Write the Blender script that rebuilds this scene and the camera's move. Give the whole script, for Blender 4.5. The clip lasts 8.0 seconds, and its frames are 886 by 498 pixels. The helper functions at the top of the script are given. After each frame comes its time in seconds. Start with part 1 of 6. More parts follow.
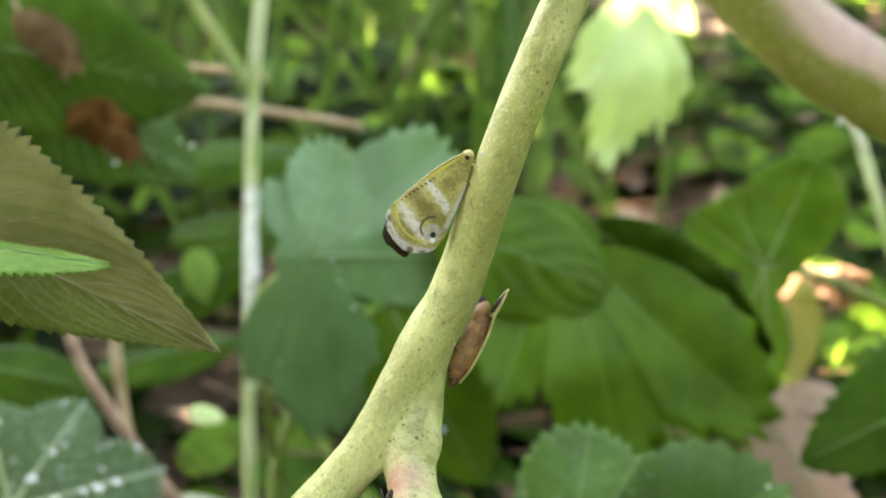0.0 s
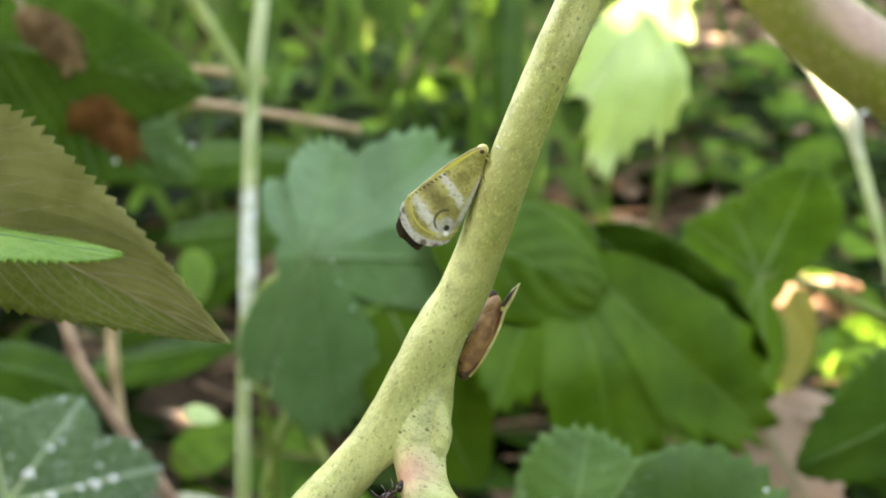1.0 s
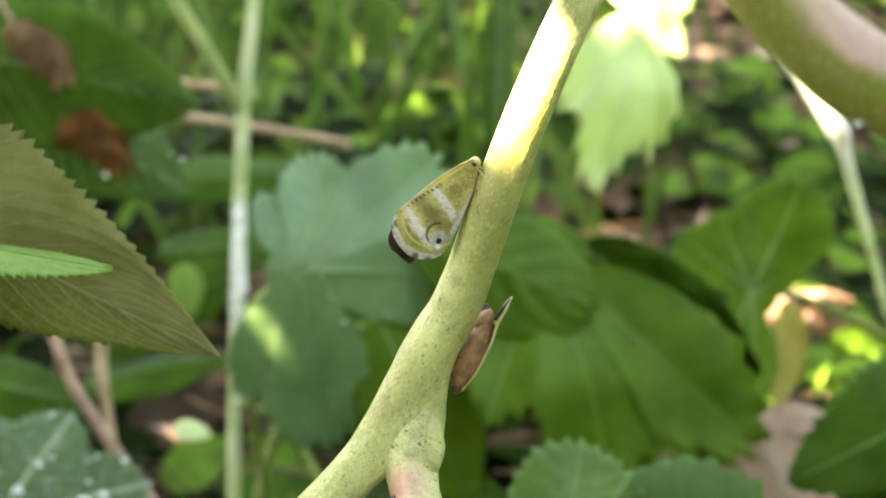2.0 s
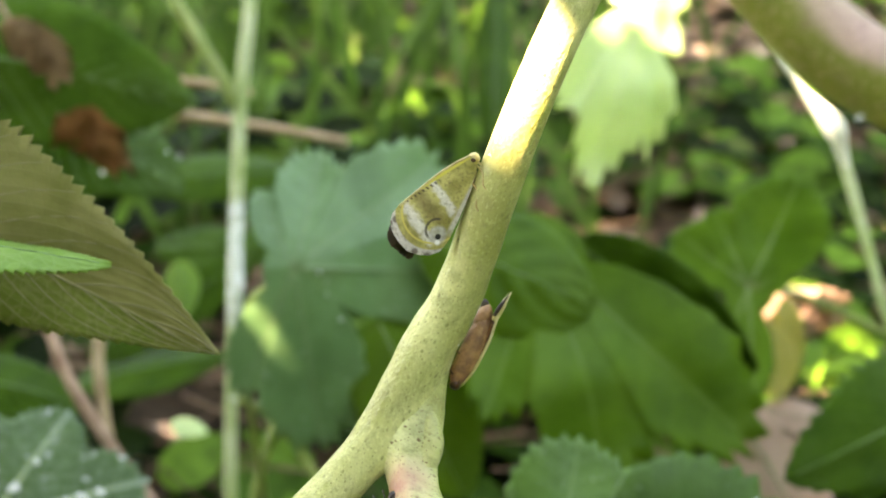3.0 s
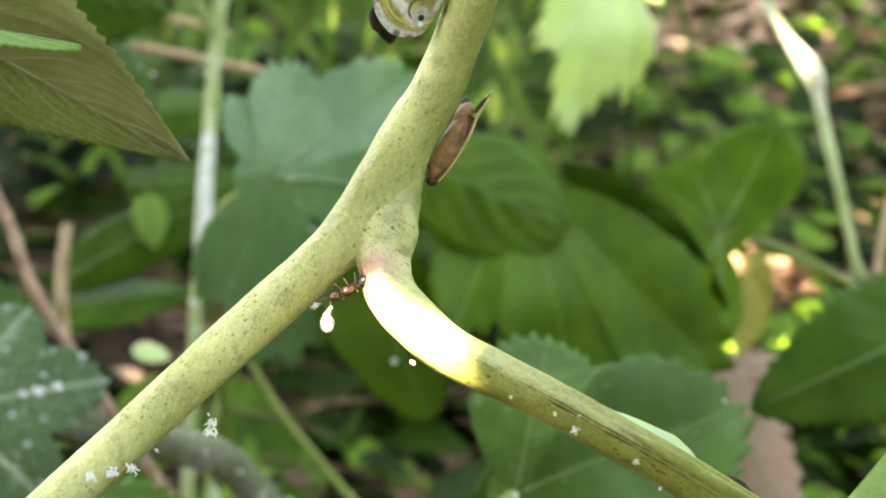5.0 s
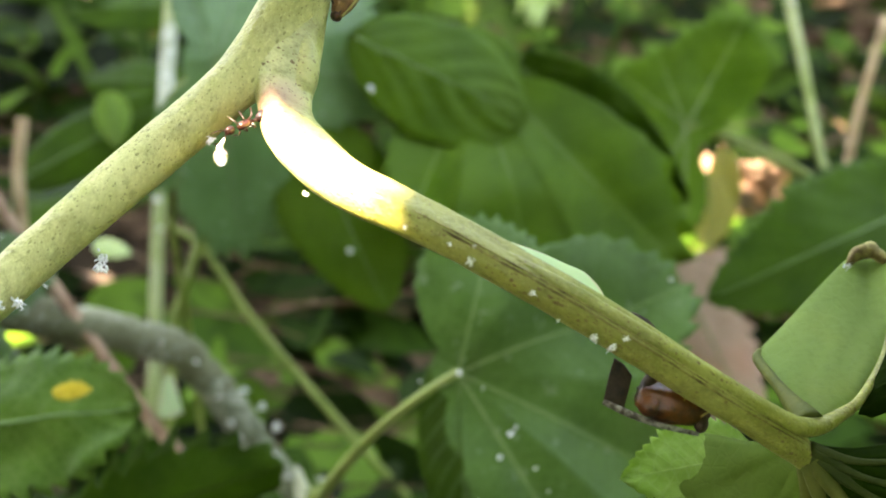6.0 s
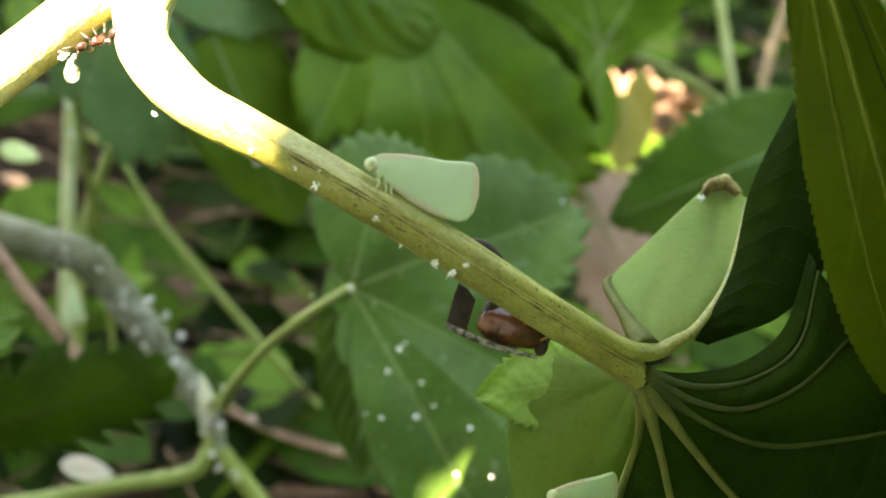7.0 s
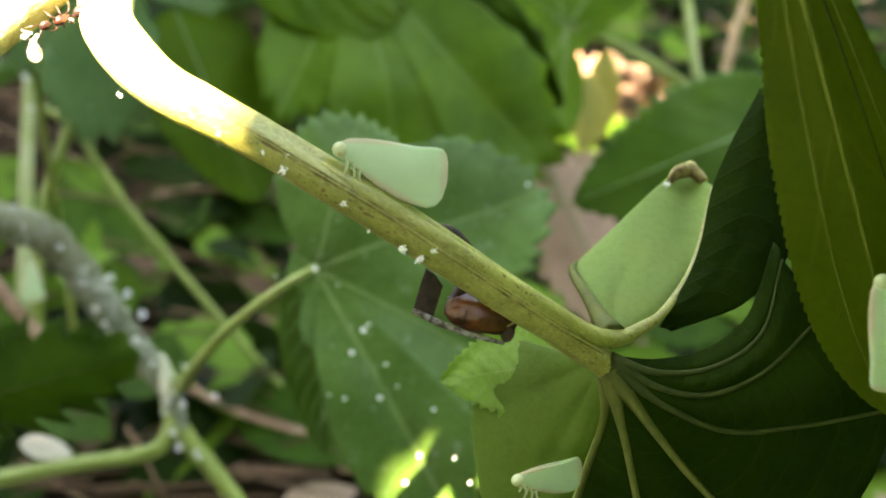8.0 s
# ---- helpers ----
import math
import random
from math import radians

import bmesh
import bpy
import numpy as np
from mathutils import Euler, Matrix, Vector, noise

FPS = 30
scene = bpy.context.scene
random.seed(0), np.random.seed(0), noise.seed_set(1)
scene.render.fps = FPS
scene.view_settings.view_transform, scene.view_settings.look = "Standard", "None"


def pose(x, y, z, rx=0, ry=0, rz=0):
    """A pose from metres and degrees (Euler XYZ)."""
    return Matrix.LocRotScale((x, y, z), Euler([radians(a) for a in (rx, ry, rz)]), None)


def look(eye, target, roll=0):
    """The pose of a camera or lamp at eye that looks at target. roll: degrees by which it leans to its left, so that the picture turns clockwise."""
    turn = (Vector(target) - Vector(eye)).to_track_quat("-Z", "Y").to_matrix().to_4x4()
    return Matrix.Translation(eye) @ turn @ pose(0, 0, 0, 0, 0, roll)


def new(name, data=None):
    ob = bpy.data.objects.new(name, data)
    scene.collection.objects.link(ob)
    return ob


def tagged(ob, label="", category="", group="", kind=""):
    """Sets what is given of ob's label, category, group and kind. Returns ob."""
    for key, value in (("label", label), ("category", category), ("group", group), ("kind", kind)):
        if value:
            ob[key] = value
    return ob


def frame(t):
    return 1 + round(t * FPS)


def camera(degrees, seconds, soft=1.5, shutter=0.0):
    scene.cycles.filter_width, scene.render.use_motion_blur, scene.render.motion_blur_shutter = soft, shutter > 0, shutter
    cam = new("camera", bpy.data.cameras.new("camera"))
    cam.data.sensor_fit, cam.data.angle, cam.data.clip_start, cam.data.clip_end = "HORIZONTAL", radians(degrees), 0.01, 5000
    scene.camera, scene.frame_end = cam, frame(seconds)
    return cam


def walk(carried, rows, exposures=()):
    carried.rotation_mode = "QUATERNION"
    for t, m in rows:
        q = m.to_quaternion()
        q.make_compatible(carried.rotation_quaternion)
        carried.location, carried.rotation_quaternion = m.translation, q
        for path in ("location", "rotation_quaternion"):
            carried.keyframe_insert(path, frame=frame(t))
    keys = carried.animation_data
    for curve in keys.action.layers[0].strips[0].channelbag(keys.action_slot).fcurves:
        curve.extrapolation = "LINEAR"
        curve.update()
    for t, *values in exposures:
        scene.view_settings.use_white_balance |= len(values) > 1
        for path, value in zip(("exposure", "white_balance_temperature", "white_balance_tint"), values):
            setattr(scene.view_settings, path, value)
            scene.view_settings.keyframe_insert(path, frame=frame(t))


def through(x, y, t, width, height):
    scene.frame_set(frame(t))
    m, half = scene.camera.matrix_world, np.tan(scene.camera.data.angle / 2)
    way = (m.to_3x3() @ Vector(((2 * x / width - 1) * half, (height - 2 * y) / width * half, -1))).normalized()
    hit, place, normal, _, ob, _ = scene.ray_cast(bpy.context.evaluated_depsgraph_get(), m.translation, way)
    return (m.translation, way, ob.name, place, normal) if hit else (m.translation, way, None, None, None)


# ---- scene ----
# A close view of a shrub's branch with planthoppers on it. Places are written in millimetres along the first
# line of sight (x right, y ahead, z up across it); SITE tips them into the world, where z is plumb.
cam = camera(43.0, 8.0, soft=1.85)
cam.data.dof.use_dof = True
cam.data.dof.focus_distance = 0.099
cam.data.dof.aperture_fstop = 31.0
EYE, TILT = 0.28, -25.0
SITE = pose(0, 0, EYE, TILT)
# seconds, x, y, z in mm, yaw, pitch, roll
ROWS = [
    (0, 0.00, 0.00, 0.00, 0.00, 0.00, 0.00),
    (0.5, -1.18, -0.29, -0.85, -0.27, 0.20, 0.46),
    (1, -2.04, -0.82, -1.41, -0.46, 0.42, 0.84),
    (1.5, -3.20, -0.90, -2.33, -0.93, 0.96, 0.89),
    (2, -2.19, -0.33, -1.50, -0.93, 1.15, 0.70),
    (3.5, -3.11, -0.38, -2.28, -1.47, 1.00, 0.91),
    (4, -5.26, -1.48, -5.85, -2.04, 0.99, 2.21),
    (4.2, -5.62, -1.58, -8.45, -2.26, 1.13, 2.33),
    (5.3, -0.08, 4.24, -24.45, -2.75, 1.22, 3.20),
    (5.5, 1.82, 5.06, -25.34, -2.78, -0.01, 3.25),
    (6, 5.56, 5.28, -28.29, -3.45, -2.77, 3.10),
    (6.5, 11.43, 3.11, -27.67, -4.50, -5.71, 3.62),
    (7, 12.83, 2.74, -26.44, -6.87, -7.09, 4.93),
    (7.5, 12.38, 2.81, -25.81, -8.39, -7.66, 5.33),
    (8, 12.30, 3.04, -25.83, -8.93, -8.05, 5.71),
]


def view(x, y, z, yaw, pitch, roll):
    cy, sy, cp, sp = math.cos(radians(yaw)), math.sin(radians(yaw)), math.cos(radians(pitch)), math.sin(radians(pitch))
    ahead = Vector((-sy * cp, cy * cp, sp))
    level = Vector((cy, sy, 0))
    above = level.cross(ahead)
    c, s = math.cos(radians(roll)), math.sin(radians(roll))
    right, up = c * level + s * above, c * above - s * level
    turn = Matrix((right, up, -ahead)).transposed().to_4x4()
    return SITE @ Matrix.Translation((x / 1000, y / 1000, z / 1000)) @ turn


# the camera stops down a little as the sunlit stalk fills its view
walk(cam, [(t, view(*r)) for t, *r in ROWS], [(0, 4.48), (4.2, 4.48), (6.5, 4.38), (8, 4.5)])


def S(p):
    """A place of the site, in mm, as a world place in metres."""
    return SITE @ (Vector(p) / 1000)


def D(p):
    """A direction of the site in the world."""
    return (SITE.to_3x3() @ Vector(p)).normalized()


# ---- light ----
SUN = D((-0.45, -0.65, 0.62))
world = bpy.data.worlds.new("sky")
scene.world = world
world.use_nodes = True
sky = world.node_tree.nodes.new("ShaderNodeTexSky")
sky.sky_type = "NISHITA"
sky.sun_disc = False
sky.sun_elevation = math.asin(SUN.z)
sky.sun_rotation = math.atan2(SUN.x, SUN.y)
world.node_tree.links.new(sky.outputs[0], world.node_tree.nodes["Background"].inputs[0])
world.node_tree.nodes["Background"].inputs[1].default_value = 0.15
lamp = new("sun", bpy.data.lights.new("sun", "SUN"))
lamp.data.energy, lamp.data.angle, lamp.data.color = 5.0, radians(0.53), (1.0, 0.985, 0.96)
lamp.matrix_world = look(SUN * 5, (0, 0, 0))
scene.view_settings.use_white_balance = True
scene.view_settings.white_balance_temperature = 11000
scene.view_settings.white_balance_tint = 22.0


# ---- materials ----
class Nodes:
    """A short way to write a node material."""

    def __init__(self, name):
        self.mat = bpy.data.materials.new(name)
        self.mat.use_nodes = True
        self.tree = self.mat.node_tree
        self.tree.nodes.clear()

    def add(self, kind, **ins):
        n = self.tree.nodes.new(kind)
        for k, v in ins.items():
            self.put(n.inputs[k.replace("_", " ")], v)
        return n

    def put(self, socket, v):
        if isinstance(v, bpy.types.NodeSocket):
            self.tree.links.new(v, socket)
        else:
            socket.default_value = v

    def math(self, op, a, b=0.0, c=0.0):
        n = self.tree.nodes.new("ShaderNodeMath")
        n.operation = op
        for i, v in enumerate((a, b, c)):
            self.put(n.inputs[i], v)
        return n.outputs[0]

    def step(self, x, lo, hi):
        """0 below lo, 1 above hi, smooth between (either way round)."""
        n = self.tree.nodes.new("ShaderNodeMapRange")
        n.interpolation_type = "SMOOTHSTEP"
        for i, v in enumerate((x, lo, hi, 0.0, 1.0)):
            self.put(n.inputs[i], v)
        return n.outputs[0]

    def mix(self, f, a, b):
        n = self.tree.nodes.new("ShaderNodeMix")
        n.data_type = "RGBA"
        self.put(n.inputs[0], f)
        for i, v in ((6, a), (7, b)):
            self.put(n.inputs[i], v if isinstance(v, bpy.types.NodeSocket) else (*v, 1.0))
        return n.outputs[2]

    def noise(self, scale, detail=3.0, where=None, rough=0.55):
        n = self.add("ShaderNodeTexNoise", Scale=scale, Detail=detail, Roughness=rough)
        if where is not None:
            self.put(n.inputs["Vector"], where)
        return n.outputs[0]

    def place(self):
        return self.add("ShaderNodeTexCoord").outputs["Object"]

    def uv(self):
        n = self.add("ShaderNodeSeparateXYZ", Vector=self.add("ShaderNodeTexCoord").outputs["UV"])
        return n.outputs[0], n.outputs[1]

    def bump(self, height, strength, distance):
        return self.add("ShaderNodeBump", Height=height, Strength=strength, Distance=distance).outputs[0]

    def end(self, colour, rough=0.5, normal=None, through=0.0, tint=None, metal=0.0, spec=0.5, clear=0.0):
        b = self.add("ShaderNodeBsdfPrincipled", Roughness=rough, Metallic=metal)
        self.put(b.inputs["Base Color"], colour if isinstance(colour, bpy.types.NodeSocket) else (*colour, 1))
        b.inputs["Specular IOR Level"].default_value = spec
        b.inputs["Transmission Weight"].default_value = clear
        if normal is not None:
            self.put(b.inputs["Normal"], normal)
        out = b.outputs[0]
        if through:
            t = self.add("ShaderNodeBsdfTranslucent")
            self.put(t.inputs[0], tint if tint is not None else colour)
            m = self.add("ShaderNodeMixShader")
            m.inputs[0].default_value = through
            self.put(m.inputs[1], out)
            self.put(m.inputs[2], t.outputs[0])
            out = m.outputs[0]
        self.put(self.add("ShaderNodeOutputMaterial").inputs[0], out)
        return self.mat


def leaf_material(name, dark, light, vein, through=0.35, rough=0.42, laterals=9.0, vein_width=0.03, dust=0.0, spec=0.16, lean=0.55, net_mix=0.22, vein_mix=0.45, half=None):
    """A leaf's face: mottled green, a midrib and side veins by the blade's own coordinates, fine relief."""
    n = Nodes(name)
    u, v = n.uv()
    away = n.math("ABSOLUTE", v)
    p = n.place()
    wobble = n.math("MULTIPLY", n.math("SUBTRACT", n.noise(60.0, 2.0, p), 0.5), 0.25)
    phase = n.math("ADD", n.math("MULTIPLY", n.math("SUBTRACT", u, n.math("MULTIPLY", away, lean * 0.5)), laterals), wobble)
    saw = n.math("ABSOLUTE", n.math("SUBTRACT", n.math("FRACT", phase), 0.5))
    side = n.math("MULTIPLY", n.step(saw, 0.05, 0.0), n.step(away, 1.0, 0.55))
    mid = n.step(away, vein_width, vein_width * 0.3)
    lines = n.math("MAXIMUM", n.math("MULTIPLY", side, 0.6), mid)
    net = n.add("ShaderNodeTexVoronoi", Scale=700.0, Vector=p)
    net.feature = "DISTANCE_TO_EDGE"
    cells = n.step(net.outputs[0], 0.0, 0.12)
    body = n.mix(n.step(n.noise(90.0, 5.0, p), 0.3, 0.72), dark, light)
    body = n.mix(n.math("MULTIPLY", n.step(n.noise(22.0, 3.0, p), 0.42, 0.66), 0.5), body, light)
    body = n.mix(n.math("MULTIPLY", n.step(n.noise(38.0, 4.0, n.add("ShaderNodeMapping", Vector=p, Location=(0.3, 0.7, 0.2)).outputs[0]), 0.56, 0.72), 0.35), body, (dark[0] * 1.7, dark[1] * 1.15, dark[2]))
    body = n.mix(n.math("MULTIPLY", n.step(n.noise(1400.0, 4.0, p), 0.45, 0.75), 0.3), body, tuple(c * 0.6 for c in dark))
    body = n.mix(n.math("MULTIPLY", n.math("SUBTRACT", 1.0, cells), net_mix), body, vein)
    if half:
        other = n.mix(n.step(n.noise(140.0, 5.0, p), 0.3, 0.7), *half)
        body = n.mix(n.step(v, 0.02, -0.02), body, other)
    col = n.mix(n.math("MULTIPLY", lines, vein_mix), body, vein)
    if dust:
        col = n.mix(n.math("MULTIPLY", n.step(n.noise(420.0, 4.0, p), 0.62, 0.7), dust), col, (0.75, 0.78, 0.76))
    relief = n.math("ADD", n.math("MULTIPLY", saw, 0.8), n.math("ADD", n.math("MULTIPLY", cells, 0.12), n.math("MULTIPLY", lines, -0.5)))
    tint = n.mix(0.5, col, (min(1, light[0] * 1.8), min(1, light[1] * 1.5), light[2] * 0.6))
    gloss = n.math("ADD", rough - 0.08, n.math("MULTIPLY", n.noise(55.0, 4.0, p), 0.18))
    return n.end(col, gloss, n.bump(relief, 0.35, 0.0006), through, tint, spec=spec)


def bark_material(name, base, other, speck, specks=0.5, blush=None, rough=0.5, scale=1.0, stain=0.3, along=None, join=None, under=None, mottle=0.0):
    """A green shoot's skin: long soft streaks, dark pores, and a blush of red by one place where it has one."""
    n = Nodes(name)
    p = n.place()
    if along:
        m = n.add("ShaderNodeMapping", Vector=p)
        m.vector_type = "TEXTURE"
        m.inputs["Rotation"].default_value = D(along).to_track_quat("Z", "Y").to_euler()
        m.inputs["Scale"].default_value = (1.0, 1.0, 1.45)
        p = m.outputs[0]
    col = n.mix(n.step(n.noise(110.0 * scale, 5.0, p), 0.35, 0.68), base, other)
    # facing down turns the skin green, and darker to carry the branch's shading
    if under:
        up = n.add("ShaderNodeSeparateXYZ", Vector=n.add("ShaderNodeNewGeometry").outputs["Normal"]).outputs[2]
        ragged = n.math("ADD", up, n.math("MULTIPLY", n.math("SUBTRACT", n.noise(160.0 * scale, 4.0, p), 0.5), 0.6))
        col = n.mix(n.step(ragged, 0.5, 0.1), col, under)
    if join:
        where, near, off, one, two = join
        far = n.tree.nodes.new("ShaderNodeVectorMath")
        far.operation = "DISTANCE"
        n.put(far.inputs[0], n.add("ShaderNodeNewGeometry").outputs[0])
        far.inputs[1].default_value = where
        col = n.mix(n.step(far.outputs["Value"], off, near), col, n.mix(n.step(n.noise(110.0 * scale, 5.0, p), 0.35, 0.68), one, two))
    if mottle:
        col = n.mix(n.math("MULTIPLY", n.step(n.noise(330.0 * scale, 5.0, p, 0.7), 0.48, 0.68), mottle), col, tuple(c * 0.62 for c in base))
        col = n.mix(n.math("MULTIPLY", n.step(n.noise(210.0 * scale, 3.0, n.add("ShaderNodeMapping", Vector=p, Location=(0.2, 0.5, 0.9)).outputs[0]), 0.55, 0.7), mottle), col, (base[0] * 0.8, base[1] * 0.95, base[2] * 0.45))
    fine = n.noise(3200.0 * scale, 3.0, p)
    mid = n.noise(900.0 * scale, 4.0, p, 0.65)
    pale = tuple(min(1.0, c * 1.35 + 0.03) for c in other)
    col = n.mix(n.math("MULTIPLY", n.step(fine, 0.52, 0.7), 0.28), col, pale)
    col = n.mix(n.math("MULTIPLY", n.step(mid, 0.50, 0.72), stain), col, tuple(c * 0.55 for c in base))
    patch = n.step(n.noise(150.0 * scale, 4.0, p), 0.38, 0.6)
    for size, share in ((1900.0, 0.68), (3900.0, 0.55)):
        cells = n.add("ShaderNodeTexVoronoi", Scale=size * scale, Vector=p)
        chosen = n.step(n.add("ShaderNodeSeparateXYZ", Vector=cells.outputs["Color"]).outputs[0], share - 0.02, share + 0.02)
        ragged = n.math("ADD", cells.outputs["Distance"], n.math("MULTIPLY", n.math("SUBTRACT", fine, 0.5), 0.5))
        dots = n.math("MULTIPLY", n.math("MULTIPLY", n.step(ragged, 0.34, 0.16), chosen), n.math("MULTIPLY", n.math("ADD", 0.35, patch), specks))
        col = n.mix(n.math("MINIMUM", dots, 1.0), col, speck)
    if blush:
        where, size, red = blush
        far = n.tree.nodes.new("ShaderNodeVectorMath")
        far.operation = "DISTANCE"
        n.put(far.inputs[0], n.add("ShaderNodeNewGeometry").outputs[0])
        far.inputs[1].default_value = where
        far = n.math("ADD", far.outputs["Value"], n.math("MULTIPLY", n.noise(600.0, 4.0, p), 0.0022))
        col = n.mix(n.math("MULTIPLY", n.step(far, size * 2.1, size * 0.9), 0.3), col, tuple(min(1, c * 1.6 + 0.12) for c in red))
        col = n.mix(n.math("MULTIPLY", n.step(far, size * 1.4, size * 0.5), 0.7), col, red)
    height = n.math("ADD", fine, n.math("MULTIPLY", mid, 2.2))
    shine = n.math("ADD", rough - 0.1, n.math("MULTIPLY", mid, 0.25))
    return n.end(col, shine, n.bump(height, 0.6, 0.00018), spec=0.5)


def plain_material(name, a, b, scale=300.0, rough=0.6, bump=0.3, through=0.0, spec=0.4, depth=0.0003):
    """Two mottled tones with fine relief."""
    n = Nodes(name)
    p = n.place()
    f = n.noise(scale, 5.0, p)
    col = n.mix(n.step(f, 0.33, 0.67), a, b)
    return n.end(col, rough, n.bump(n.noise(scale * 4, 4.0, p), bump, depth), through, spec=spec)


